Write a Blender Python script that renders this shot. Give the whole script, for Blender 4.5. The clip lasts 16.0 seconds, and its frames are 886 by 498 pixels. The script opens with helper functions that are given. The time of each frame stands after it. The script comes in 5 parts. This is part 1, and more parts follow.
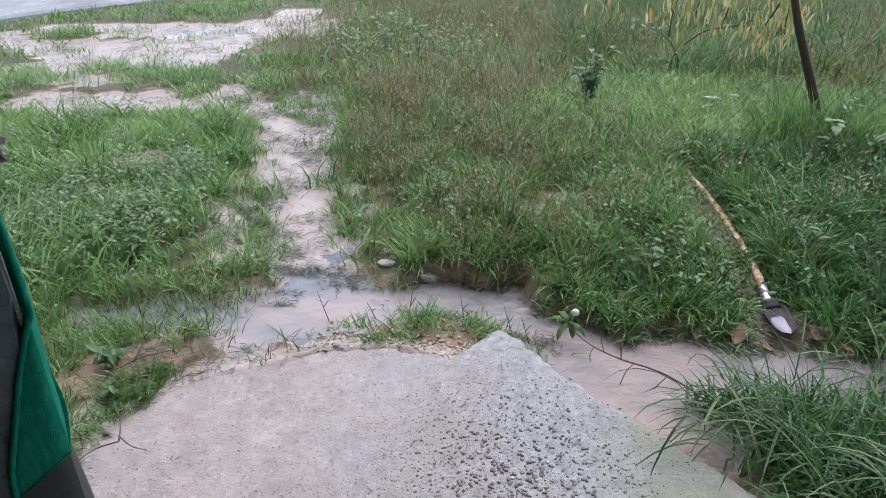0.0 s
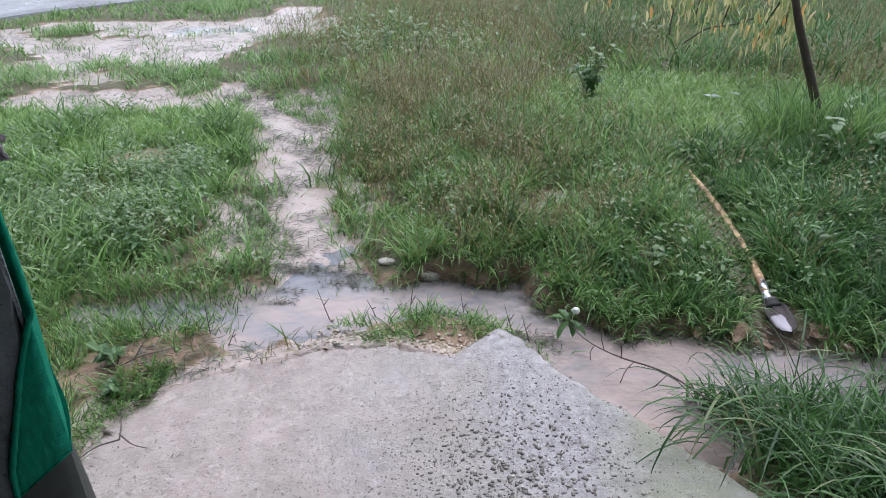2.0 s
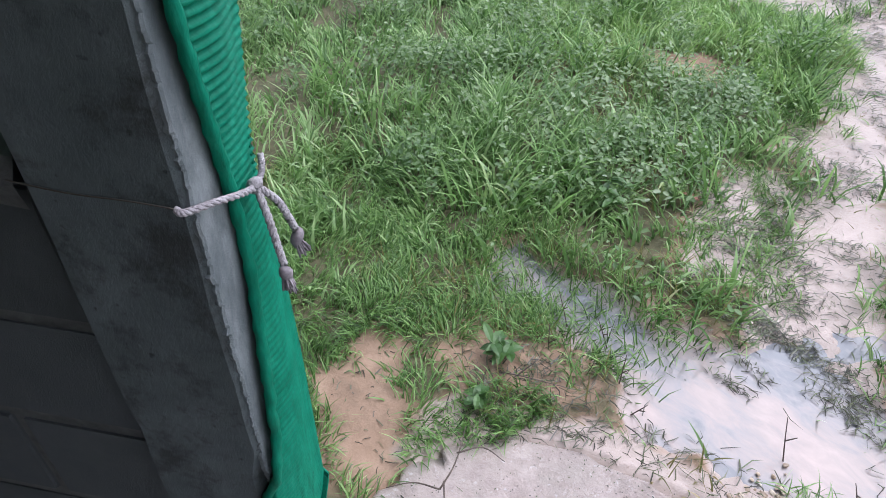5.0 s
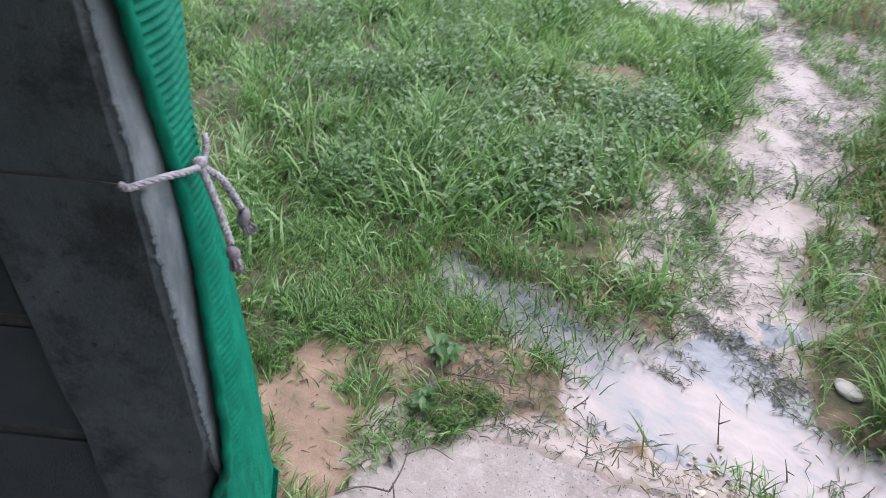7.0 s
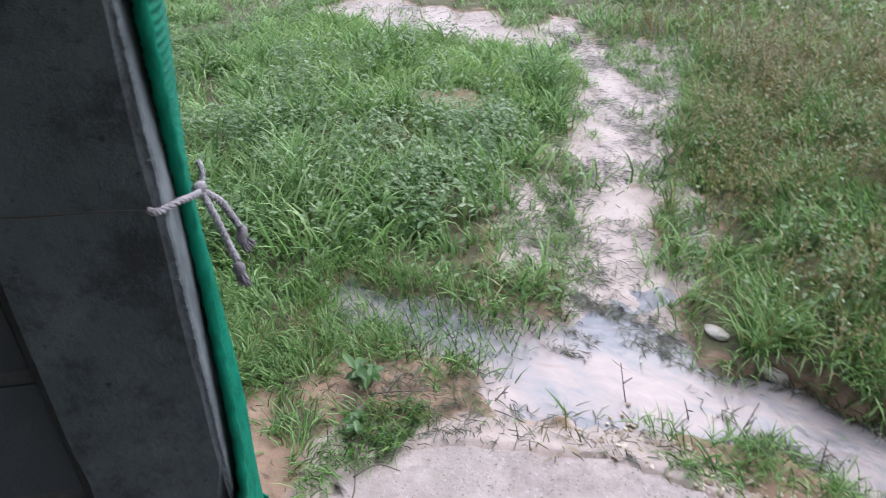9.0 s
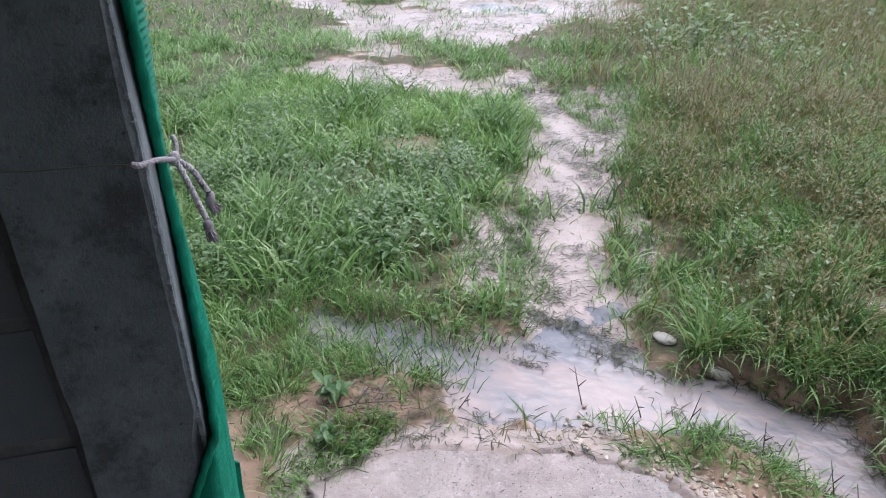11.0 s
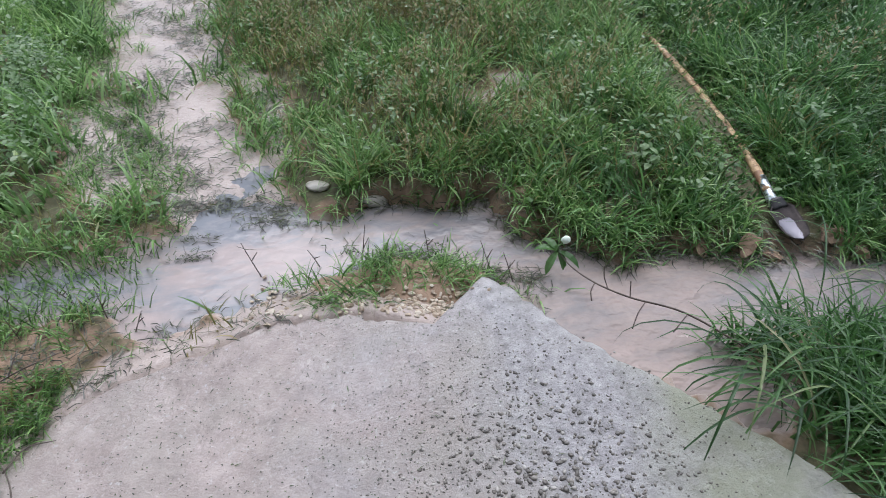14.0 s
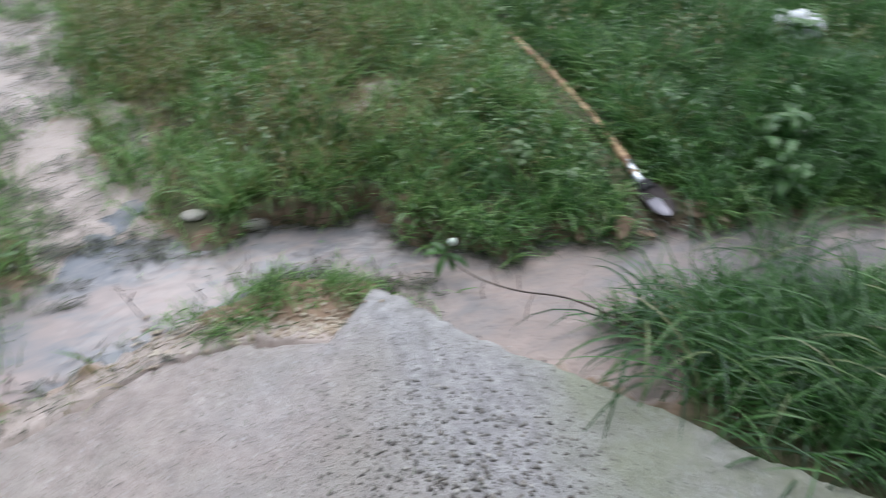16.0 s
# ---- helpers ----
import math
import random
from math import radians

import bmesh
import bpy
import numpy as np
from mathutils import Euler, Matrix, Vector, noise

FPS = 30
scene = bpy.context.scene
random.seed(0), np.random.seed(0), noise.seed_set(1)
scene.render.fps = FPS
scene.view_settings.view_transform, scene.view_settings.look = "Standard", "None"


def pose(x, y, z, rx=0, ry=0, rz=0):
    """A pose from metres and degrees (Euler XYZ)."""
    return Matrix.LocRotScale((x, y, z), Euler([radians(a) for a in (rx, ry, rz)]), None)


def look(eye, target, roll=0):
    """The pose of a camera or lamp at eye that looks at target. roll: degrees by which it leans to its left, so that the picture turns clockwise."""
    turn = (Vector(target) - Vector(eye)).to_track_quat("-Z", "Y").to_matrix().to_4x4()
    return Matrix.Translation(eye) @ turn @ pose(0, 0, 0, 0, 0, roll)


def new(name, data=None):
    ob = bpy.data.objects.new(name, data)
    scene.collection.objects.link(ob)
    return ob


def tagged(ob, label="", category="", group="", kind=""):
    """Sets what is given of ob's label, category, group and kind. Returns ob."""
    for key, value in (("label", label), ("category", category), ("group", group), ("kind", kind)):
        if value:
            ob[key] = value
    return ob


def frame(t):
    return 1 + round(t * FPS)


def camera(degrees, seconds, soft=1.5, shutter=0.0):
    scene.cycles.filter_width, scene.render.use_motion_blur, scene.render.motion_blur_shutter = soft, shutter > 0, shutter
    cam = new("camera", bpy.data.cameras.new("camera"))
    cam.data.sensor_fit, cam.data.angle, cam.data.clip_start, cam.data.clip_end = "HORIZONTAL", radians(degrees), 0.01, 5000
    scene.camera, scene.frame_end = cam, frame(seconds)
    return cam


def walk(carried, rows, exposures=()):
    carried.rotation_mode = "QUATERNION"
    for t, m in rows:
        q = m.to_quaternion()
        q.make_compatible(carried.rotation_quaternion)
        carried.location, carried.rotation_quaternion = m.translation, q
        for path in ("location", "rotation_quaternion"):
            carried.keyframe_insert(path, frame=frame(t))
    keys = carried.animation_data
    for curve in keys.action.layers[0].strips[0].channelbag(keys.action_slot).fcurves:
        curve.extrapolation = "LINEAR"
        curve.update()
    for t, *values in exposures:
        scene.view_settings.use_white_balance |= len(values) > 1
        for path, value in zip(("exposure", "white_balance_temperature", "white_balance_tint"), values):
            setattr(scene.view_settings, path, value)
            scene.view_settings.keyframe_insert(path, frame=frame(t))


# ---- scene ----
cam = camera(65.6, 16.0, soft=0.6, shutter=0.6)
PATH = [
    (0, (0.685, -0.202, 1.491), (0.516, 1.565, 0.569), -0.9),
    (0.5, (0.687, -0.199, 1.491), (0.516, 1.566, 0.567), -1.0),
    (1, (0.689, -0.2, 1.491), (0.514, 1.568, 0.571), -0.9),
    (1.5, (0.687, -0.203, 1.49), (0.501, 1.564, 0.571), -0.9),
    (2, (0.684, -0.202, 1.491), (0.515, 1.562, 0.565), -0.9),
    (2.5, (0.642, -0.161, 1.511), (0.403, 1.555, 0.512), 0.2),
    (3, (0.496, 0.041, 1.557), (-0.119, 1.622, 0.498), 5.2),
    (3.5, (0.392, 0.244, 1.566), (-0.464, 1.707, 0.505), 5.3),
    (4, (0.35, 0.471, 1.55), (-0.783, 1.591, 0.34), 3.0),
    (4.5, (0.315, 0.658, 1.547), (-0.892, 1.642, 0.291), 0.8),
    (4.7, (0.297, 0.709, 1.557), (-0.929, 1.635, 0.277), -0.2),
    (6.8, (0.311, 0.713, 1.538), (-0.871, 1.731, 0.287), 0.4),
    (7, (0.324, 0.675, 1.531), (-0.813, 1.766, 0.299), 2.0),
    (7.5, (0.326, 0.636, 1.526), (-0.774, 1.8, 0.327), 0.1),
    (8, (0.263, 0.576, 1.528), (-0.766, 1.821, 0.348), -0.6),
    (8.5, (0.246, 0.529, 1.528), (-0.695, 1.875, 0.386), 0.6),
    (9, (0.28, 0.492, 1.531), (-0.562, 1.913, 0.403), 0.8),
    (9.2, (0.314, 0.482, 1.524), (-0.54, 1.891, 0.391), -1.1),
    (11.3, (0.427, 0.341, 1.492), (-0.375, 1.911, 0.547), -0.6),
    (11.5, (0.432, 0.343, 1.49), (-0.265, 1.965, 0.55), -0.4),
    (12, (0.437, 0.376, 1.482), (0.181, 2.124, 0.546), 0.5),
    (12.5, (0.44, 0.381, 1.486), (0.573, 2.136, 0.536), -0.1),
    (13, (0.441, 0.385, 1.48), (0.63, 2.119, 0.5), -0.1),
    (13.5, (0.441, 0.389, 1.463), (0.635, 2.012, 0.31), -0.0),
    (14, (0.437, 0.4, 1.465), (0.579, 1.907, 0.159), -0.2),
    (14.5, (0.436, 0.394, 1.47), (0.555, 1.911, 0.172), -0.4),
    (15, (0.438, 0.393, 1.47), (0.55, 1.912, 0.174), -0.4),
    (15.5, (0.441, 0.394, 1.47), (0.574, 1.91, 0.172), -0.4),
    (16, (0.471, 0.404, 1.473), (0.903, 1.867, 0.179), 0.3),
]
walk(cam, [(t, look(e, g, r)) for t, e, g, r in PATH], [(t, e, 5940, g) for t, e, g in ((0, 0.97, 13.5), (2.8, 0.99, 13), (3.6, 1.25, 14.5), (9.2, 1.23, 15.5), (12, 1.11, 18), (13.3, 1.11, 16), (14.2, 0.88, 9), (16, 0.86, 7))])

# ---- world and light ----
world = bpy.data.worlds.new("overcast")
scene.world = world
world.use_nodes = True
wn = world.node_tree
sky = wn.nodes.new("ShaderNodeTexSky")
sky.sky_type, sky.sun_disc = "NISHITA", False
sky.sun_elevation, sky.sun_rotation = radians(62), radians(17)
sky.air_density, sky.dust_density, sky.ozone_density = 1.0, 1.5, 1.5
grey = wn.nodes.new("ShaderNodeHueSaturation")
grey.inputs["Saturation"].default_value = 0.32
wn.links.new(sky.outputs[0], grey.inputs["Color"])
wn.links.new(grey.outputs[0], wn.nodes["Background"].inputs[0])
wn.nodes["Background"].inputs[1].default_value = 0.15
sun = new("sun", bpy.data.lights.new("sun", "SUN"))
sun.data.energy, sun.data.angle, sun.data.color = 1.2, radians(60), (1.0, 0.98, 0.96)
sun.matrix_world = look((0, 0, 10), (-1.5, -5.0, 0))


# ---- materials ----
class Mat:
    """A node material with short calls for its nodes."""

    def __init__(self, name, rough=0.6, metal=0.0, spec=0.5):
        self.m = bpy.data.materials.new(name)
        self.m.use_nodes = True
        self.t = self.m.node_tree
        self.b = self.t.nodes["Principled BSDF"]
        self.b.inputs["Roughness"].default_value = rough
        self.b.inputs["Metallic"].default_value = metal
        self.b.inputs["Specular IOR Level"].default_value = spec
        self.co = self.t.nodes.new("ShaderNodeTexCoord").outputs["Object"]

    def n(self, kind, **sets):
        node = self.t.nodes.new(kind)
        for k, v in sets.items():
            node.inputs[k].default_value = v
        return node

    def link(self, a, b):
        self.t.links.new(a, b)

    def noise(self, scale, detail=5.0, rough=0.6, stretch=None, distortion=0.0):
        nd = self.n("ShaderNodeTexNoise", Scale=scale, Detail=detail, Roughness=rough, Distortion=distortion)
        src = self.co
        if stretch:
            mp = self.t.nodes.new("ShaderNodeMapping")
            mp.inputs["Scale"].default_value = stretch
            self.link(src, mp.inputs[0])
            src = mp.outputs[0]
        self.link(src, nd.inputs["Vector"])
        return nd.outputs["Fac"]

    def attr(self, name):
        nd = self.t.nodes.new("ShaderNodeAttribute")
        nd.attribute_name = name
        return nd.outputs["Fac"]

    def island(self):
        return self.t.nodes.new("ShaderNodeNewGeometry").outputs["Random Per Island"]

    def random(self):
        return self.t.nodes.new("ShaderNodeObjectInfo").outputs["Random"]

    def ramp(self, fac, *stops):
        nd = self.t.nodes.new("ShaderNodeValToRGB")
        el = nd.color_ramp.elements
        while len(el) < len(stops):
            el.new(0.5)
        for e, (p, c) in zip(el, stops):
            e.position = p
            e.color = (*c, 1) if len(c) == 3 else c
        self.link(fac, nd.inputs[0])
        return nd.outputs[0]

    def val(self, fac, lo, hi, a=0.0, b=1.0):
        nd = self.n("ShaderNodeMapRange")
        nd.inputs[1].default_value, nd.inputs[2].default_value = a, b
        nd.inputs[3].default_value, nd.inputs[4].default_value = lo, hi
        self.link(fac, nd.inputs[0])
        return nd.outputs[0]

    def mix(self, fac, a, b, mode="MIX"):
        nd = self.t.nodes.new("ShaderNodeMix")
        nd.data_type, nd.blend_type = "RGBA", mode
        for sock, v in ((nd.inputs[0], fac), (nd.inputs[6], a), (nd.inputs[7], b)):
            if isinstance(v, (int, float)):
                sock.default_value = v
            elif isinstance(v, tuple):
                sock.default_value = (*v, 1)
            else:
                self.link(v, sock)
        return nd.outputs[2]

    def math(self, op, a, b):
        nd = self.t.nodes.new("ShaderNodeMath")
        nd.operation = op
        for sock, v in zip(nd.inputs, (a, b)):
            if isinstance(v, (int, float)):
                sock.default_value = v
            else:
                self.link(v, sock)
        return nd.outputs[0]

    def color(self, c):
        if isinstance(c, tuple):
            self.b.inputs["Base Color"].default_value = (*c, 1)
        else:
            self.link(c, self.b.inputs["Base Color"])
        return self

    def rough(self, r):
        self.link(r, self.b.inputs["Roughness"])
        return self

    def bump(self, h, strength=0.4, dist=0.01):
        nd = self.n("ShaderNodeBump", Strength=strength, Distance=dist)
        self.link(h, nd.inputs["Height"])
        self.link(nd.outputs[0], self.b.inputs["Normal"])
        return self

    def leafy(self, c, share=0.35):
        """Lets part of the light pass through, as leaves and thin cloth do."""
        tr = self.t.nodes.new("ShaderNodeBsdfTranslucent")
        if isinstance(c, tuple):
            tr.inputs[0].default_value = (*c, 1)
        else:
            self.link(c, tr.inputs[0])
        mx = self.t.nodes.new("ShaderNodeMixShader")
        mx.inputs[0].default_value = share
        self.link(self.b.outputs[0], mx.inputs[1])
        self.link(tr.outputs[0], mx.inputs[2])
        self.link(mx.outputs[0], self.t.nodes["Material Output"].inputs[0])
        return self


def make_leaf_mat(name, *stops, rough=0.30, share=0.42, patch=0.25, single=False):
    m = Mat(name, rough, spec=0.5)
    f = m.math("ADD", m.math("MULTIPLY", m.random() if single else m.island(), 1 - patch), m.math("MULTIPLY", m.val(m.noise(1.1, 4), 0, 1, 0.3, 0.7), patch))
    c = m.ramp(f, *stops)
    m.color(c)
    m.leafy(c, share)
    return m.m


GRASS = make_leaf_mat("grass_blade", (0.0, (0.026, 0.060, 0.016)), (0.4, (0.122, 0.236, 0.060)), (0.78, (0.280, 0.450, 0.150)), (1.0, (0.43, 0.48, 0.24)))
GRASS_MAT = make_leaf_mat("grass_matted", (0.0, (0.085, 0.19, 0.04)), (0.45, (0.25, 0.41, 0.11)), (0.85, (0.42, 0.57, 0.23)), (1.0, (0.46, 0.52, 0.28)), patch=0.15)
GRASS_DEEP = make_leaf_mat("grass_deep", (0.0, (0.028, 0.076, 0.018)), (0.5, (0.074, 0.174, 0.046)), (0.88, (0.170, 0.32, 0.105)), (1.0, (0.36, 0.46, 0.22)))
GRASS_BRIGHT = make_leaf_mat("grass_bright", (0.0, (0.036, 0.092, 0.024)), (0.45, (0.20, 0.340, 0.112)), (0.80, (0.39, 0.55, 0.24)), (1.0, (0.48, 0.56, 0.32)))
GRASS_DRY = make_leaf_mat("grass_dry", (0.0, (0.120, 0.108, 0.036)), (0.45, (0.195, 0.200, 0.062)), (0.8, (0.310, 0.250, 0.108)), (1.0, (0.513, 0.419, 0.210)))
SEED = make_leaf_mat("seed_stem", (0.0, (0.112, 0.090, 0.032)), (0.5, (0.195, 0.160, 0.058)), (1.0, (0.300, 0.280, 0.115)), share=0.2)
WEED_LEAF = make_leaf_mat("weed_leaf", (0.0, (0.045, 0.11, 0.025)), (0.5, (0.09, 0.19, 0.05)), (1.0, (0.17, 0.28, 0.11)), rough=0.35, single=True)
PALE_WEED = make_leaf_mat("pale_weed_leaf", (0.0, (0.10, 0.18, 0.06)), (0.6, (0.18, 0.27, 0.11)), (1.0, (0.29, 0.37, 0.20)), rough=0.35, single=True)
WEED = make_leaf_mat("broad_weed", (0.0, (0.057, 0.116, 0.035)), (0.5, (0.120, 0.213, 0.068)), (1.0, (0.239, 0.330, 0.162)), rough=0.34)
PALE_LEAF = make_leaf_mat("pale_leaf", (0.0, (0.135, 0.213, 0.081)), (0.6, (0.229, 0.320, 0.149)), (1.0, (0.343, 0.407, 0.270)), rough=0.32)
YELLOW_LEAF = make_leaf_mat("yellow_leaf", (0.0, (0.16, 0.24, 0.07)), (0.35, (0.36, 0.38, 0.15)), (0.9, (0.60, 0.54, 0.30)), (1.0, (0.70, 0.30, 0.05)), share=0.5, patch=0.05)
DEBRIS = make_leaf_mat("wet_litter", (0.0, (0.02, 0.018, 0.012)), (0.5, (0.05, 0.05, 0.025)), (0.8, (0.07, 0.10, 0.03)), (1.0, (0.12, 0.10, 0.06)), rough=0.3, share=0.1, patch=0.1)

g = Mat("soil", 0.6)
wet = g.math("ADD", g.attr("mud"), g.math("MULTIPLY", g.math("SUBTRACT", g.noise(9, 6), 0.5), 0.5))
soil = g.ramp(g.noise(7, 8, 0.7), (0.25, (0.14, 0.094, 0.06)), (0.5, (0.26, 0.172, 0.115)), (0.75, (0.37, 0.256, 0.18)))
mud = g.ramp(g.noise(4, 8, 0.65), (0.3, (0.27, 0.212, 0.182)), (0.50, (0.385, 0.306, 0.268)), (0.72, (0.455, 0.366, 0.325)))
mask = g.val(wet, 0, 1, 0.4, 0.6)
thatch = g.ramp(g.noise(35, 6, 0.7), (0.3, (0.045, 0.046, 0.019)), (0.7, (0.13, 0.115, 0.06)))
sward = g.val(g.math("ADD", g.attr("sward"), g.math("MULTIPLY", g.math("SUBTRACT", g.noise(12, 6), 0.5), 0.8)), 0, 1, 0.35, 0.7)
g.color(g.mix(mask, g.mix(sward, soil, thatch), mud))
g.rough(g.math("ADD", g.val(mask, 0.75, 0.18), g.math("MULTIPLY", g.noise(20, 5), 0.25)))
g.bump(g.noise(60, 6, 0.7), 0.5, 0.008)
SOIL = g.m

w = Mat("muddy_water", 0.08, spec=0.4)
# grey-blue patches put the sky's reflection in among the silt colours
silt_and_sky = w.math("ADD", w.math("MULTIPLY", w.noise(1.6, 3, 0.5, (0.8, 1.4, 1), 0.3), 0.62), w.math("MULTIPLY", w.noise(9.0, 8, 0.65, (0.8, 1.8, 1), 0.5), 0.38))
pool = (w.ramp(silt_and_sky, (0.40, (0.185, 0.188, 0.205)), (0.46, (0.265, 0.245, 0.248)), (0.53, (0.335, 0.277, 0.260)), (0.62, (0.41, 0.322, 0.295))))
w.color(w.mix(w.val(w.attr("flow"), 0.0, 0.4), pool, w.ramp(w.noise(6, 7, 0.7, (0.7, 1.6, 1), 0.8), (0.36, (0.17, 0.148, 0.138)), (0.5, (0.25, 0.192, 0.162)), (0.64, (0.33, 0.25, 0.208)))))
# reflection weakened in the running part, standing in for the dark bank mirrored there
w.link(w.val(w.attr("flow"), 0.40, 0.14), w.b.inputs["Specular IOR Level"])
w.rough(w.val(w.noise(14, 5), 0.03, 0.14, 0.3, 0.7))
ripple = w.math("ADD", w.noise(22, 2, 0.5, (0.9, 1.25, 1), 0.15), w.math("MULTIPLY", w.noise(9, 2, 0.5, (1, 1.2, 1), 0.2), 0.8))
w.bump(w.math("MULTIPLY", ripple, w.val(w.attr("flow"), 0.12, 1.0)), 1.0, 0.014)
WATER = w.m

c = Mat("rough_concrete", 0.45)
film = c.val(c.math("ADD", c.math("MULTIPLY", c.attr("film"), 1.0), c.math("MULTIPLY", c.math("SUBTRACT", c.noise(5, 8, 0.7), 0.5), 1.1)), 0, 1, 0.15, 0.85)
bare = c.ramp(c.noise(28, 10, 0.75), (0.30, (0.18, 0.165, 0.163)), (0.5, (0.335, 0.312, 0.310)), (0.70, (0.475, 0.445, 0.44)))
silt = c.ramp(c.noise(9, 12, 0.8), (0.34, (0.24, 0.19, 0.172)), (0.50, (0.355, 0.288, 0.262)), (0.66, (0.45, 0.372, 0.342)))
moss = c.val(c.math("MULTIPLY", c.attr("moss"), c.noise(6, 6)), 0, 0.75, 0.15, 0.5)
stain = c.val(c.noise(2.6, 6, 0.65), 0, 0.55, 0.46, 0.66)
chalk = c.val(c.noise(55, 3, 0.6), 0, 0.5, 0.62, 0.72)
c.color(c.mix(moss, c.mix(chalk, c.mix(stain, c.mix(film, bare, silt), (0.30, 0.275, 0.235)), (0.55, 0.52, 0.51)), (0.24, 0.25, 0.16)))
c.rough(c.val(c.noise(5, 7), 0.12, 0.5, 0.35, 0.65))
c.bump(c.math("ADD", c.noise(90, 8, 0.75), c.math("ADD", c.math("MULTIPLY", c.noise(14, 5), 1.2), c.math("MULTIPLY", c.noise(34, 6, 0.7), 0.9))), 0.6, 0.009)
CONCRETE = c.m


def stone_mat(name, *stops, rough=0.4):
    m = Mat(name, rough)
    base = m.ramp(m.island(), *stops)
    m.color(m.mix(m.val(m.noise(60, 5), 0.0, 0.5), base, (0.30, 0.26, 0.22)))
    m.bump(m.noise(120, 5), 0.3, 0.003)
    return m.m


m = Mat("clump_blade", 0.35, spec=0.4)
cb = m.ramp(m.random(), (0.0, (0.018, 0.050, 0.014)), (0.45, (0.046, 0.112, 0.030)), (0.85, (0.115, 0.225, 0.07)), (1.0, (0.24, 0.24, 0.12)))
m.color(cb)
m.leafy(cb, 0.3)
CLUMP = m.m
m = Mat("tuft_blade", 0.35, spec=0.4)
cb = m.ramp(m.random(), (0.0, (0.07, 0.16, 0.035)), (0.5, (0.13, 0.26, 0.06)), (0.9, (0.22, 0.36, 0.11)), (1.0, (0.36, 0.36, 0.18)))
m.color(cb)
m.leafy(cb, 0.4)
TUFT = m.m
PEBBLE = stone_mat("dark_pebble", (0.0, (0.045, 0.040, 0.037)), (0.55, (0.11, 0.10, 0.09)), (0.85, (0.22, 0.195, 0.17)), (1.0, (0.52, 0.49, 0.45)), rough=0.25)
GRAVEL = stone_mat("beige_gravel", (0.0, (0.25, 0.17, 0.11)), (0.5, (0.40, 0.30, 0.20)), (1.0, (0.60, 0.52, 0.42)))
STONE = stone_mat("pale_stone", (0.0, (0.42, 0.38, 0.33)), (1.0, (0.55, 0.50, 0.44)))

# base darker than bare concrete: the post's shade is put into its colour
p = Mat("shaded_concrete", 0.8)
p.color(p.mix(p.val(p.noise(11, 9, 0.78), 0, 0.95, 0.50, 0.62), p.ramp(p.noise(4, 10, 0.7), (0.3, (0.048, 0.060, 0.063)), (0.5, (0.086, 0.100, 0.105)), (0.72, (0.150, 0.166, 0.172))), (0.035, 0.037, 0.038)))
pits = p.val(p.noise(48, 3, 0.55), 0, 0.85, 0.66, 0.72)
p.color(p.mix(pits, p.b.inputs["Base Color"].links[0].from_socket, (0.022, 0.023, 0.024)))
p.rough(p.val(p.noise(3, 5), 0.6, 0.95))
p.bump(p.math("ADD", p.noise(70, 8, 0.75), p.math("MULTIPLY", p.noise(9, 6), 1.5)), 0.55, 0.008)
POST = p.m

k = Mat("grey_block", 0.9)
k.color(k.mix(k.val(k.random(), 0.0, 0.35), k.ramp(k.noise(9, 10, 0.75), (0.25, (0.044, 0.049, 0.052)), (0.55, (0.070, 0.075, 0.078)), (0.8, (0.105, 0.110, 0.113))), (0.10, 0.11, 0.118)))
k.bump(k.noise(110, 8, 0.8), 0.7, 0.008)
BLOCK = k.m
k = Mat("mortar", 0.95)
k.color(k.ramp(k.noise(30, 8, 0.75), (0.3, (0.07, 0.07, 0.068)), (0.7, (0.15, 0.148, 0.142))))
k.bump(k.noise(60, 8, 0.8), 0.9, 0.012)
MORTAR = k.m

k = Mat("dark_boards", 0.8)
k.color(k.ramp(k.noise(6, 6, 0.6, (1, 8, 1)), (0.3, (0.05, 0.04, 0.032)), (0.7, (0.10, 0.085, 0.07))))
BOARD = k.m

k = Mat("green_net", 0.6, spec=0.25)
netc = k.ramp(k.noise(90, 4, 0.6, (1, 1, 0.3)), (0.3, (0.0, 0.15, 0.085)), (0.55, (0.004, 0.235, 0.14)), (0.8, (0.02, 0.32, 0.20)))
k.color(netc)
k.bump(k.noise(420, 2, 0.5, (1, 1, 0.4)), 0.5, 0.002)
k.leafy(netc, 0.3)
NET = k.m
# paler copy of the green net: daylight from behind is put into its colour
k = Mat("backlit_net", 0.6, spec=0.25)
netc = k.ramp(k.noise(300, 3, 0.6), (0.3, (0.12, 0.28, 0.18)), (0.7, (0.24, 0.42, 0.29)))
k.color(netc)
k.leafy(netc, 0.6)
NET_BACKLIT = k.m
k = Mat("net_cord", 0.7)
k.color((0.01, 0.07, 0.045))
NET_CORD = k.m

k = Mat("rope_fibre", 0.85)
k.color(k.ramp(k.noise(150, 5, 0.7), (0.3, (0.20, 0.175, 0.19)), (0.55, (0.37, 0.34, 0.36)), (0.8, (0.54, 0.51, 0.52))))
k.bump(k.noise(400, 3, 0.6), 0.8, 0.003)
ROPE = k.m
k = Mat("rope_soiled", 0.85)
k.color(k.ramp(k.noise(120, 5, 0.7), (0.3, (0.10, 0.085, 0.10)), (0.7, (0.30, 0.26, 0.28))))
ROPE_DARK = k.m

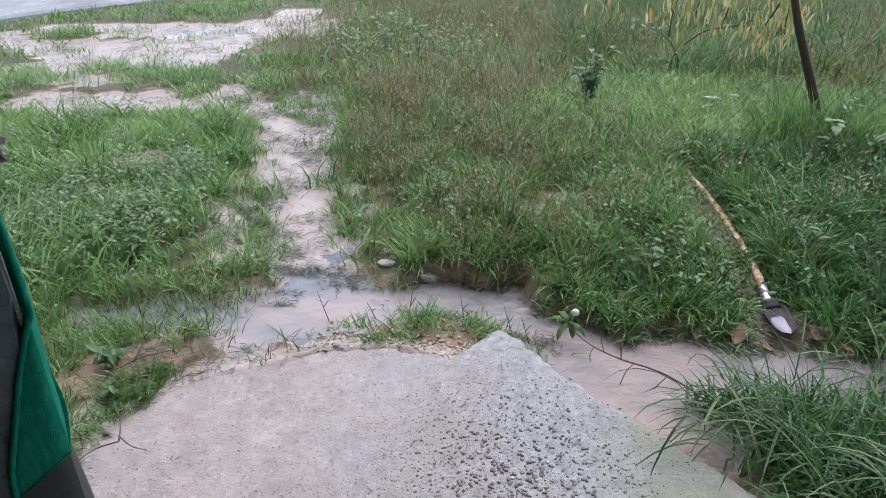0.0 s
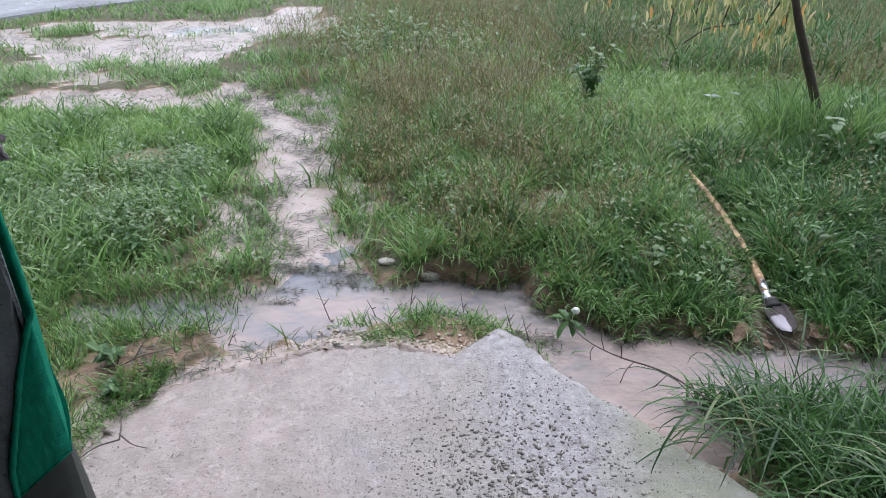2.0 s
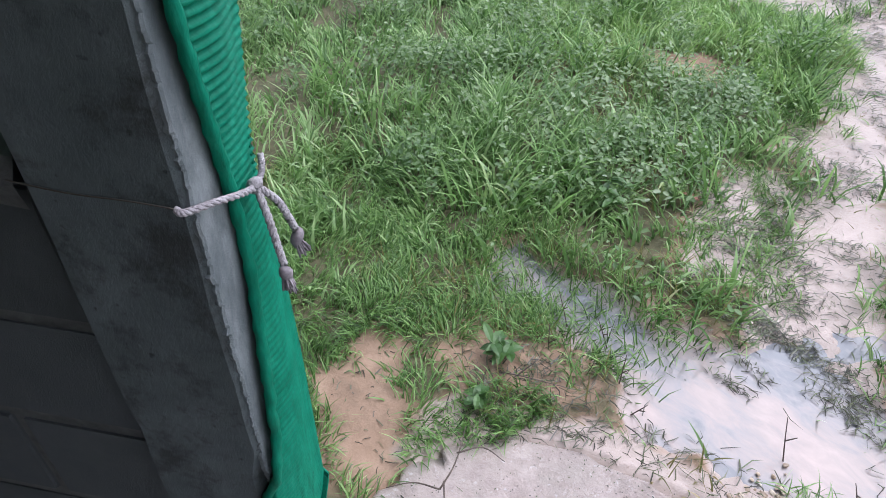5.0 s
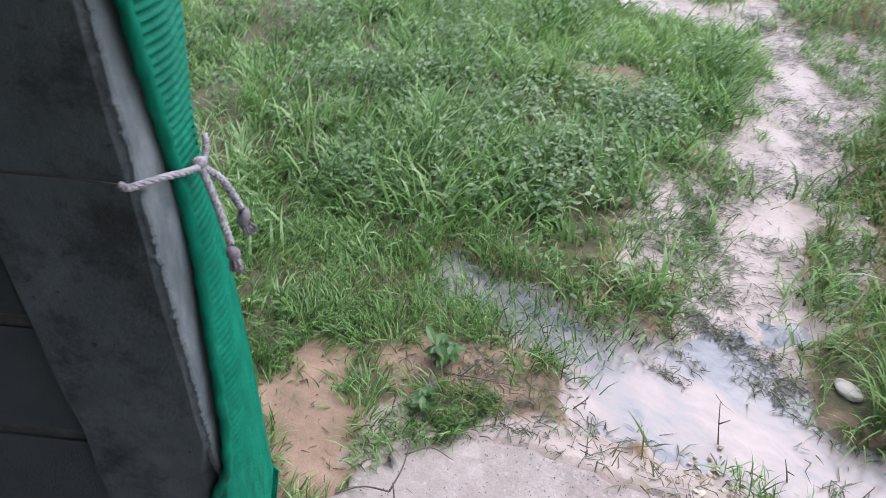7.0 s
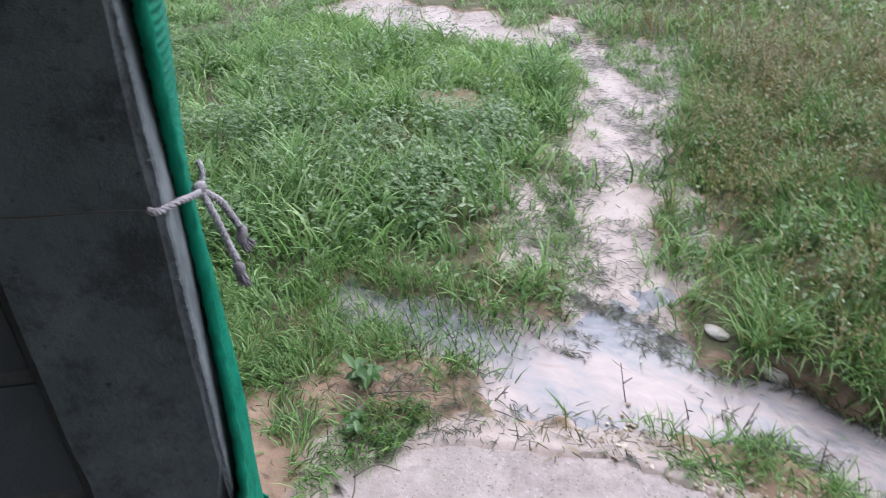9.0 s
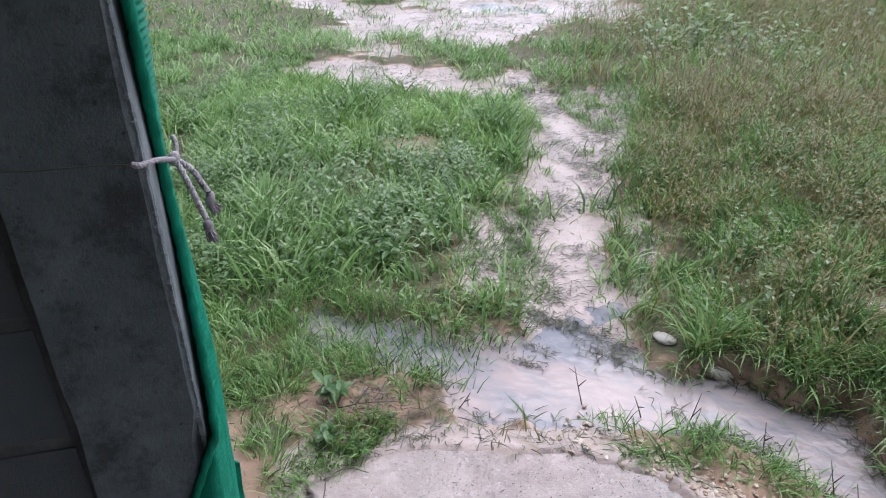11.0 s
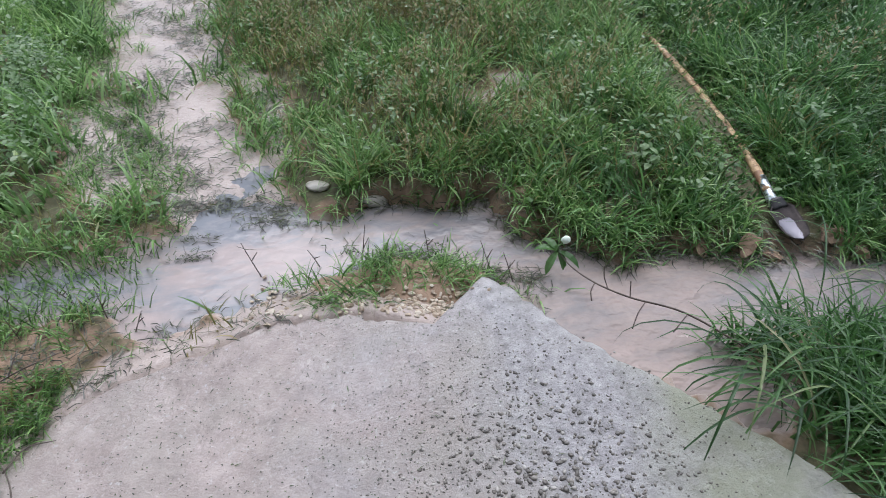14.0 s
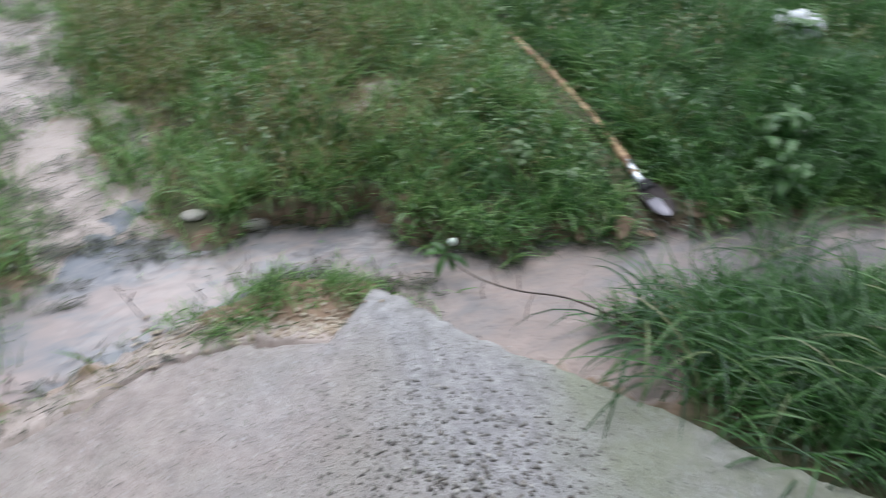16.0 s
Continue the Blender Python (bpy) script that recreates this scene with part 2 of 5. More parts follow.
k = Mat("peeled_wood", 0.5)
barkk = k.val(k.noise(16, 6, 0.7, (1, 1, 0.5)), 0, 1, 0.48, 0.56)
k.color(k.mix(barkk, k.ramp(k.noise(40, 6, 0.6, (4, 0.6, 4)), (0.3, (0.42, 0.26, 0.13)), (0.7, (0.68, 0.47, 0.27))), (0.25, 0.13, 0.07)))
k.bump(k.noise(60, 6, 0.7, (3, 0.7, 3)), 0.5, 0.004)
WOOD = k.m
k = Mat("worn_steel", 0.4, 0.6)
polish = k.val(k.math("ADD", k.attr("worn"), k.math("MULTIPLY", k.math("SUBTRACT", k.noise(25, 6, 0.7), 0.5), 0.9)), 0, 1, 0.50, 0.62)
k.color(k.mix(polish, k.ramp(k.noise(40, 6, 0.7), (0.35, (0.020, 0.016, 0.016)), (0.7, (0.055, 0.042, 0.040))), (0.19, 0.178, 0.205)))
k.rough(k.val(polish, 0.55, 0.42))
STEEL = k.m
k = Mat("socket_steel", 0.3, 0.8)
k.color(k.ramp(k.noise(70, 4, 0.7), (0.40, (0.10, 0.10, 0.11)), (0.55, (0.66, 0.68, 0.70))))
SOCKET = k.m
k = Mat("dark_steel", 0.45, 0.7)
k.color(k.ramp(k.noise(40, 5), (0.3, (0.02, 0.02, 0.022)), (0.7, (0.07, 0.065, 0.065))))
DARK_STEEL = k.m
k = Mat("bark", 0.8)
k.color(k.ramp(k.noise(25, 8, 0.7, (1, 1, 0.4)), (0.3, (0.022, 0.015, 0.009)), (0.6, (0.05, 0.035, 0.022)), (0.8, (0.10, 0.075, 0.05))))
k.bump(k.noise(50, 7, 0.7, (1, 1, 0.35)), 0.7, 0.01)
BARK = k.m
k = Mat("dry_twig", 0.7)
k.color(k.ramp(k.noise(50, 4), (0.3, (0.05, 0.035, 0.028)), (0.7, (0.12, 0.09, 0.07))))
TWIG = k.m
k = Mat("asphalt", 0.4)
k.color(k.ramp(k.noise(60, 8, 0.75), (0.3, (0.10, 0.10, 0.108)), (0.6, (0.19, 0.19, 0.20)), (0.8, (0.30, 0.30, 0.31))))
k.rough(k.val(k.noise(1.5, 4, 0.6, (1, 0.4, 1)), 0.15, 0.6, 0.3, 0.7))
k.bump(k.noise(150, 4), 0.4, 0.006)
ASPHALT = k.m
k = Mat("white_litter", 0.5)
k.color(k.ramp(k.noise(30, 5), (0.3, (0.45, 0.46, 0.46)), (0.7, (0.75, 0.76, 0.76))))
LITTER = k.m
k = Mat("pale_bud", 0.5)
k.color((0.62, 0.68, 0.58))
BUD = k.m


# ---- helpers for meshes ----
def part(name, bm, material, parent=None, label=""):
    me = bpy.data.meshes.new(name)
    bm.normal_update()
    bm.to_mesh(me)
    bm.free()
    me.materials.append(material)
    ob = new(name, me)
    ob.parent = parent
    if label:
        ob["label"] = label
    return ob


def smooth(ob):
    ob.data.shade_smooth()
    return ob


def mesh_from(name, verts, faces, material, parent=None):
    me = bpy.data.meshes.new(name)
    me.from_pydata(verts, [], faces)
    me.materials.append(material)
    ob = new(name, me)
    ob.parent = parent
    return ob


def arrays(name, verts, loops, starts, material):
    """A large mesh straight from numpy arrays."""
    me = bpy.data.meshes.new(name)
    me.vertices.add(len(verts))
    me.vertices.foreach_set("co", np.asarray(verts, dtype=np.float32).ravel())
    me.loops.add(len(loops))
    me.loops.foreach_set("vertex_index", np.asarray(loops, dtype=np.int32))
    me.polygons.add(len(starts))
    me.polygons.foreach_set("loop_start", np.asarray(starts, dtype=np.int32))
    me.update(calc_edges=True)
    me.validate()
    me.materials.append(material)
    return new(name, me)


def empty(name, m=None):
    ob = new(name)
    ob.empty_display_size = 0.1
    if m is not None:
        ob.matrix_world = m
    return ob


def tube(bm, pts, radii, sides=8, cap=True):
    """A round bar along pts."""
    pts = [Vector(q) for q in pts]
    rings = []
    for i, q in enumerate(pts):
        d = (pts[min(i + 1, len(pts) - 1)] - pts[max(i - 1, 0)]).normalized()
        a = d.orthogonal().normalized() if abs(d.z) > 0.9 else d.cross(Vector((0, 0, 1))).normalized()
        b = d.cross(a)
        r = radii[i] if isinstance(radii, (list, tuple)) else radii
        rings.append([bm.verts.new(q + r * (math.cos(t) * a + math.sin(t) * b)) for t in (2 * math.pi * s / sides for s in range(sides))])
    for r0, r1 in zip(rings, rings[1:]):
        for s in range(sides):
            bm.faces.new((r0[s], r0[(s + 1) % sides], r1[(s + 1) % sides], r1[s]))
    if cap:
        bm.faces.new(rings[0][::-1])
        bm.faces.new(rings[-1])


def curve(pts, steps=6):
    """Catmull-Rom points through pts."""
    v = [Vector(q) for q in pts]
    v = [2 * v[0] - v[1], *v, 2 * v[-1] - v[-2]]
    out = []
    for i in range(1, len(v) - 2):
        for s in range(steps):
            t = s / steps
            out.append(0.5 * (2 * v[i] + (v[i + 1] - v[i - 1]) * t + (2 * v[i - 1] - 5 * v[i] + 4 * v[i + 1] - v[i + 2]) * t * t
                              + (3 * v[i] - v[i - 1] - 3 * v[i + 1] + v[i + 2]) * t ** 3))
    return out + [v[-2]]


def leaf(bm, base, heading, length, width, droop=0.5, rise=0.3, fold=0.25, segs=4):
    """One leaf blade: pointed at both ends, folded along its midrib, curving down."""
    d = Vector((math.cos(heading), math.sin(heading), 0))
    side = Vector((-d.y, d.x, 0))
    rows, pos, ang = [], Vector(base), rise
    for i in range(segs + 1):
        t = i / segs
        wd = width * 0.5 * max(math.sin(math.pi * min(0.06 + 0.94 * t, 1.0)) ** 0.8, 0.0)
        up = Vector((-math.sin(ang) * d.x, -math.sin(ang) * d.y, math.cos(ang)))
        rows.append((bm.verts.new(pos + side * wd + up * wd * fold), bm.verts.new(pos), bm.verts.new(pos - side * wd + up * wd * fold)))
        pos = pos + (d * math.cos(ang) + Vector((0, 0, math.sin(ang)))) * (length / segs)
        ang -= droop / segs * 2
    for a, b in zip(rows, rows[1:]):
        bm.faces.new((a[0], a[1], b[1], b[0]))
        bm.faces.new((a[1], a[2], b[2], b[1]))


def rough_box(bm, x0, x1, y0, y1, z0, z1, jitter=0.0, bevel=0.006, rng=random):
    r = bmesh.ops.create_cube(bm, size=1.0)
    for q in r["verts"]:
        q.co = Vector(((x0 + x1) / 2 + q.co.x * (x1 - x0), (y0 + y1) / 2 + q.co.y * (y1 - y0), (z0 + z1) / 2 + q.co.z * (z1 - z0)))
        q.co += Vector((rng.uniform(-jitter, jitter), rng.uniform(-jitter, jitter), rng.uniform(-jitter, jitter)))
    if bevel:
        bmesh.ops.bevel(bm, geom=list({e for q in r["verts"] for e in q.link_edges}), offset=bevel, segments=2, affect="EDGES")


def lump(bm, centre, size, rng, sub=1, rough=0.2):
    r = bmesh.ops.create_icosphere(bm, subdivisions=sub, radius=1.0)
    turn = Euler((rng.uniform(0, 0.4), rng.uniform(0, 0.4), rng.uniform(0, 6.28))).to_matrix()
    for q in r["verts"]:
        k = 1 + rng.uniform(-rough, rough)
        q.co = turn @ Vector((q.co.x * size[0] * k, q.co.y * size[1] * k, q.co.z * size[2] * k)) + Vector(centre)


# ---- lie of the land ----
def wave(x, y, s, seed=0.0):
    """Cheap smooth noise on arrays, about -1 to 1."""
    a = np.sin(x * 1.7 * s + 1.3 * np.sin(y * 1.1 * s + seed) + seed * 2.1)
    b = np.sin(y * 2.1 * s + 1.7 * np.sin(x * 1.5 * s + 2 * seed) + seed)
    c2 = np.sin((x + y) * 3.7 * s + 1.1 * np.sin((x - y) * 2.9 * s) + seed * 3)
    return (a + b + 0.6 * c2) / 2.6


def capsule(x, y, s):
    x1, y1, x2, y2, r = s
    dx, dy = x2 - x1, y2 - y1
    t = np.clip(((x - x1) * dx + (y - y1) * dy) / (dx * dx + dy * dy + 1e-9), 0, 1)
    return np.hypot(x - x1 - t * dx, y - y1 - t * dy) - r


STREAM = [(-0.95, 1.98, -0.25, 2.03, 0.10), (-0.22, 2.03, 0.10, 2.12, 0.21), (0.10, 2.22, 0.70, 2.20, 0.10), (0.70, 2.17, 1.00, 1.90, 0.13), (1.00, 1.80, 1.90, 1.76, 0.15), (1.05, 1.75, 1.32, 1.47, 0.10), (1.90, 1.76, 3.2, 1.45, 0.14)]
TRACK = [(-0.02, 2.25, -0.20, 2.52, 0.15), (-0.21, 2.62, -0.38, 3.12, 0.175), (-0.45, 3.2, -0.56, 3.45, 0.12), (-0.62, 3.6, -0.80, 4.2, 0.25), (-0.86, 4.25, -1.10, 5.05, 0.25), (-0.62, 4.0, -0.66, 4.6, 0.17),
         (-3.05, 4.95, -2.05, 4.98, 0.36), (-2.05, 4.85, -1.70, 4.95, 0.20), (-1.72, 5.0, -1.62, 5.35, 0.22), (-3.80, 6.0, -3.50, 6.8, 0.36), (-5.6, 7.75, -4.9, 7.5, 0.34), (-4.6, 7.3, -4.0, 6.8, 0.22),
         (-4.7, 8.4, -3.2, 8.3, 0.46), (-4.3, 7.2, -3.2, 7.4, 0.34), (-2.65, 6.7, -2.35, 8.8, 0.48), (-3.2, 7.9, -2.0, 8.5, 0.52), (-2.15, 8.9, -2.2, 9.7, 0.34), (-3.6, 7.2, -3.3, 6.6, 0.22), (-3.5, 6.0, -2.95, 5.75, 0.20)]
SPARSE = [(-0.74, 3.05, -0.54, 2.52, 0.12), (-0.2, 3.45, 0.02, 2.75, 0.05), (-0.78, 5.35, -0.72, 4.75, 0.17), (-1.02, 5.25, -0.95, 5.0, 0.15), (-1.02, 3.75, -0.9, 3.6, 0.05), (0.85, 2.9, 1.0, 3.0, 0.05)]
POOLS = [(-0.04, 2.28, -0.10, 2.36, 0.08), (-0.06, 2.55, -0.14, 2.90, 0.04), (-3.2, 8.2, -2.6, 8.3, 0.2)]
SLAB = [(-0.36, 0.62), (-0.50, 1.02), (-0.55, 1.25), (-0.52, 1.38), (-0.44, 1.52), (-0.30, 1.62), (-0.10, 1.69), (0.10, 1.77), (0.30, 1.76), (0.45, 1.70), (0.53, 1.67), (0.60, 1.74), (0.69, 1.83),
        (0.75, 1.77), (0.92, 1.57), (1.12, 1.40), (1.36, 1.15), (2.1, 0.42), (1.2, -0.7)]


def field(x, y, sets, jag=0.06):
    d = np.full(np.shape(x), 9.0)
    for s in sets:
        d = np.minimum(d, capsule(x, y, s))
    if sets is TRACK:
        d = np.maximum(d, -capsule(x, y, (-4.78, 7.9, -4.5, 7.95, 0.24)))
        jag = jag + 0.05 * np.clip((y - 5) / 2, 0, 1)
    return d + jag * wave(x, y, 4.0, 1.0) + jag * 0.8 * wave(x, y, 11.0, 2.0) + jag * 0.5 * wave(x, y, 27.0, 3.0)


def in_slab(x, y):
    inside = np.zeros(np.shape(x), dtype=bool)
    n = len(SLAB)
    for i in range(n):
        (x1, y1), (x2, y2) = SLAB[i], SLAB[(i + 1) % n]
        cross = ((y1 > y) != (y2 > y)) & (x < (x2 - x1) * (y - y1) / (y2 - y1 + 1e-12) + x1)
        inside ^= cross
    return inside


def land(x, y):
    """Height of the ground."""
    s, t = field(x, y, STREAM), field(x, y, TRACK, 0.08)
    h = 0.025 + 0.012 * wave(x, y, 2.0, 4.0) + 0.0035 * wave(x, y, 13.0, 5.0) + 0.003 * wave(x, y, 31.0, 2.0)
    bank = np.clip((y - 1.9) / 0.5, 0, 1) * np.clip((x - 0.15) / 0.4, 0, 1) * np.clip((9 - y) / 3, 0, 1)
    h = h + 0.085 * bank
    h = h - (0.062 + 0.085 * bank) * np.clip((0.07 - s) / (0.10 - 0.05 * bank), 0, 1) - 0.027 * np.clip((0.12 - t) / 0.20, 0, 1)
    level = np.clip((0.02 - t) / 0.12, 0, 1) * np.clip((s + 0.02) / 0.10, 0, 1)
    h = h * (1 - 0.85 * level) + 0.85 * level * (0.003 + 0.006 * wave(x, y, 5.0, 6.0)) - 0.014 * np.clip((0.05 - field(x, y, POOLS)) / 0.08, 0, 1)
    edge = np.full(np.shape(x), 9.0)
    for (x1, y1), (x2, y2) in zip(SLAB[1:9], SLAB[2:10]):
        edge = np.minimum(edge, capsule(x, y, (x1, y1, x2, y2, 0.0)))
    top = 0.078 - 0.06 * np.clip((0.28 - x) / 0.8 + (y - 1.35) * 0.6, 0, 1) * np.clip((0.4 - x) / 0.3, 0, 1)
    silt = top - 0.006 - 0.32 * np.maximum(edge - 0.03, 0) + 0.003 * wave(x, y, 9, 3) + 0.002 * wave(x, y, 24, 1)
    near = 0.85 * np.clip(1.6 - edge / 0.10, 0, 1) * (x < 0.62)
    h = np.where(x < 0.62, np.maximum(h * (1 - near) + silt * near, silt), h)
    far = np.clip((np.hypot(x, y) - 14) / 60, 0, 1)
    return h + far * 1.2 * wave(x, y, 0.05, 3.0)


# ---- ground ----
def axis(lo, hi, fine0, fine1, step):
    mid = list(np.arange(fine0, fine1, step))
    up, down, k = [], [], step
    q = fine1
    while q < hi:
        up.append(q)
        k *= 1.13
        q += k
    q, k = fine0, step
    while q > lo:
        k *= 1.13
        q -= k
        down.append(q)
    return np.array(down[::-1] + mid + up + [hi + 50])


gx, gy = axis(-900, 900, -2.6, 3.4, 0.025), axis(-300, 1500, 0.9, 6.2, 0.03)
X, Y = np.meshgrid(gx, gy)
Z = land(X, Y)
slab_in = in_slab(X, Y)
Z = np.where(slab_in, np.minimum(Z, -0.01), Z)
nx, ny = len(gx), len(gy)
idx = np.arange(nx * ny).reshape(ny, nx)
quads = np.stack([idx[:-1, :-1], idx[:-1, 1:], idx[1:, 1:], idx[1:, :-1]], axis=-1).reshape(-1, 4)
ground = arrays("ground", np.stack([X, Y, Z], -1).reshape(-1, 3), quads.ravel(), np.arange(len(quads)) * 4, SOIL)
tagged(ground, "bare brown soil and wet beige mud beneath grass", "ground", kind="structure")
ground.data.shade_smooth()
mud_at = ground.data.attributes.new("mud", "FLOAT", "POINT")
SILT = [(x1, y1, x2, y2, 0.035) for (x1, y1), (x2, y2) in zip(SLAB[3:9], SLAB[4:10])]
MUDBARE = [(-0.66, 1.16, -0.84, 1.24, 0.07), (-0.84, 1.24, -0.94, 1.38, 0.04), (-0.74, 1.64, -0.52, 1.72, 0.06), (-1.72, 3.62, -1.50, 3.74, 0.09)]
# the cut bank takes darker soil, which also stands for shadow under its grass
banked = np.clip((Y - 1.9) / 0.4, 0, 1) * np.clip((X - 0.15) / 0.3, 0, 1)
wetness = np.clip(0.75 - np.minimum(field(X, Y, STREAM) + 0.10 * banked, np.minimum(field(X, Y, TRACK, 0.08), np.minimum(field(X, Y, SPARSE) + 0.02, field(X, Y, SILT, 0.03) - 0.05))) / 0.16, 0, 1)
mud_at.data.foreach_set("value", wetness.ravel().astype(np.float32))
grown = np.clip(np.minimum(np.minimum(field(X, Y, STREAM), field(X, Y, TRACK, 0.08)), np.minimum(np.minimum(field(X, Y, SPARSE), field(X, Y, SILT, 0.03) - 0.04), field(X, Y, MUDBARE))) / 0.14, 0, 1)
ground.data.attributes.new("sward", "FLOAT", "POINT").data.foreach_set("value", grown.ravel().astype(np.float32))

wx, wy = np.arange(-6.5, 3.6, 0.1), np.arange(1.1, 9.6, 0.1)
WX, WY = np.meshgrid(wx, wy)
i2 = np.arange(WX.size).reshape(WX.shape)
wq = np.stack([i2[:-1, :-1], i2[:-1, 1:], i2[1:, 1:], i2[1:, :-1]], axis=-1).reshape(-1, 4)
WZ = np.where(np.minimum(field(WX, WY, STREAM), field(WX, WY, TRACK, 0.08)) < 0.35, -0.004, -0.3)
water = arrays("water", np.stack([WX, WY, WZ], -1).reshape(-1, 3), wq.ravel(), np.arange(len(wq)) * 4, WATER)
tagged(water, "shallow pinkish-beige muddy rainwater running over the ground", "water", kind="structure")
water.data.shade_smooth()
flow = np.clip((WX - 0.35) / 0.5, 0, 1) * np.clip((2.7 - WY) / 0.3, 0, 1)
water.data.attributes.new("flow", "FLOAT", "POINT").data.foreach_set("value", flow.ravel().astype(np.float32))

# road at the far left, raised on a thin bed
bm = bmesh.new()
rd = Vector((1.3, 1.93, 0)).normalized()
rn = Vector((-rd.y, rd.x, 0))
rows = []
for i in range(-60, 61):
    q = Vector((-6.12, 8.85, 0)) + rd * (i * 0.5 if abs(i) < 40 else i * 3.0)
    j = 0.05 * math.sin(i * 1.3) + 0.04 * math.sin(i * 2.9)
    rows.append([bm.verts.new(q + rn * (j + off) + Vector((0, 0, z))) for off, z in ((-0.05, -0.05), (0.0, 0.05), (0.12, 0.075), (2.2, 0.12), (4.4, 0.07), (4.6, -0.05))])
for a, b in zip(rows, rows[1:]):
    for s in range(5):
        bm.faces.new((a[s], b[s], b[s + 1], a[s + 1]))
tagged(part("road", bm, ASPHALT), "wet grey asphalt road beyond the muddy verge", "road", kind="structure")

# ---- concrete apron ----
outline = []
for i, (a, b) in enumerate(zip(SLAB, SLAB[1:] + SLAB[:1])):
    n = max(2, int(math.dist(a, b) / 0.02))
    for s in range(n):
        t = s / n
        x, y = a[0] + (b[0] - a[0]) * t, a[1] + (b[1] - a[1]) * t
        k = 0.012 * noise.noise((x * 9, y * 9, 0)) + 0.009 * noise.noise((x * 40, y * 40, 3))
        k *= 1.4 + 1.8 * min(max((0.45 - x) / 0.25, 0), 1)
        k += 0.030 * noise.noise((x * 4.5, y * 4.5, 6)) * min(max((0.40 - x) / 0.2, 0), 1)
        outline.append((x, y, k))
cx, cy = 0.55, 0.75


def slab_top(x, y):
    h = 0.078 + 0.006 * noise.noise((x * 3, y * 3, 1)) + 0.0025 * noise.noise((x * 22, y * 22, 7))
    h += 0.045 * max(0.0, 1 - math.hypot(x - 0.72, y - 1.72) / 0.5) + 0.015 * max(0.0, 1 - abs(x - y * -0.9 - 2.35) / 0.35)
    h -= 0.06 * min(max((0.28 - x) / 0.8 + (y - 1.35) * 0.6, 0), 1) * min(max((0.4 - x) / 0.3, 0), 1)
    return h


bm = bmesh.new()
film_v, moss_v, rings = [], [], []
for f, dz in ((1.0, -0.12), (1.0, -0.014), (0.992, -0.003), (0.98, 0), *((q / 40, 0) for q in range(38, 1, -1))):
    ring = []
    for x0, y0, k in outline:
        x, y = cx + (x0 - cx) * f + k * f ** 14, cy + (y0 - cy) * f + 0.8 * k * f ** 14
        ring.append(bm.verts.new((x, y, (slab_top(x, y) + dz) if dz > -0.1 else -0.1)))
    rings.append(ring)
for r0, r1 in zip(rings, rings[1:]):
    for s in range(len(r0)):
        bm.faces.new((r0[s], r0[(s + 1) % len(r0)], r1[(s + 1) % len(r0)], r1[s]))
bm.faces.new(rings[-1])
slab = smooth(part("concrete_slab", bm, CONCRETE))
tagged(slab, "rain-wet concrete apron with exposed pebbles and a film of silt", "slab", kind="structure")
fa, ma = slab.data.attributes.new("film", "FLOAT", "POINT"), slab.data.attributes.new("moss", "FLOAT", "POINT")
for i, q in enumerate(slab.data.vertices):
    fa.data[i].value = min(max((0.85 - q.co.x + 0.25 * noise.noise((q.co.x * 3, q.co.y * 3, 1))) / 0.8, 0), 1)
    ma.data[i].value = min(max((q.co.x - 0.85) / 0.3, 0), 1)

# pebbles in the slab's worn surface
rng = random.Random(5)
bm = bmesh.new()
made = 0
while made < 3600:
    x, y = rng.gauss(0.74, 0.24), rng.gauss(1.18, 0.24)
    if made % 4 == 0:
        x, y = rng.uniform(-0.4, 1.3), rng.uniform(0.7, 1.75)
    if not bool(in_slab(np.array(x), np.array(y))):
        continue
    near = max(0.0, 1 - math.hypot(x - 0.76, y - 1.2) / 0.5)
    s = 0.0013 + 0.0066 * near * rng.random() ** 2.2 + 0.0012 * rng.random() ** 2
    lump(bm, (x, y, slab_top(x, y) + s * 0.05), (s * rng.uniform(0.9, 1.7), s, s * 0.5), rng, 1, 0.24)
    made += 1
peb = smooth(part("pebble_patch", bm, PEBBLE, slab, "small dark wet pebbles set in concrete"))
tagged(peb, kind="stuff")

# loose gravel in the notch of the slab
bm = bmesh.new()
for i in range(380):
    if i < 100:
        x, y = rng.gauss(0.52, 0.06), rng.gauss(1.775, 0.025)
    else:
        x = rng.uniform(0.0, 0.66)
        y = 1.83 + 0.045 * rng.gauss(0, 1) + 0.05 * (x < 0.25)
    s = rng.uniform(0.003, 0.0095)
    f = math.hypot((x - 0.45) / 0.299, (y - 1.90) / 0.161)
    z = slab_top(x, y) if bool(in_slab(np.array(x), np.array(y))) else max(float(land(np.array(x), np.array(y))), 0.05 * (1 - min(f, 1.0) ** 2.5))
    lump(bm, (x, y, z + s * 0.2), (s * rng.uniform(1, 1.5), s, s * 0.6), rng, 1, 0.34)
tagged((part("gravel", bm, GRAVEL)), "loose beige gravel washed against the slab edge", "gravel", kind="stuff")

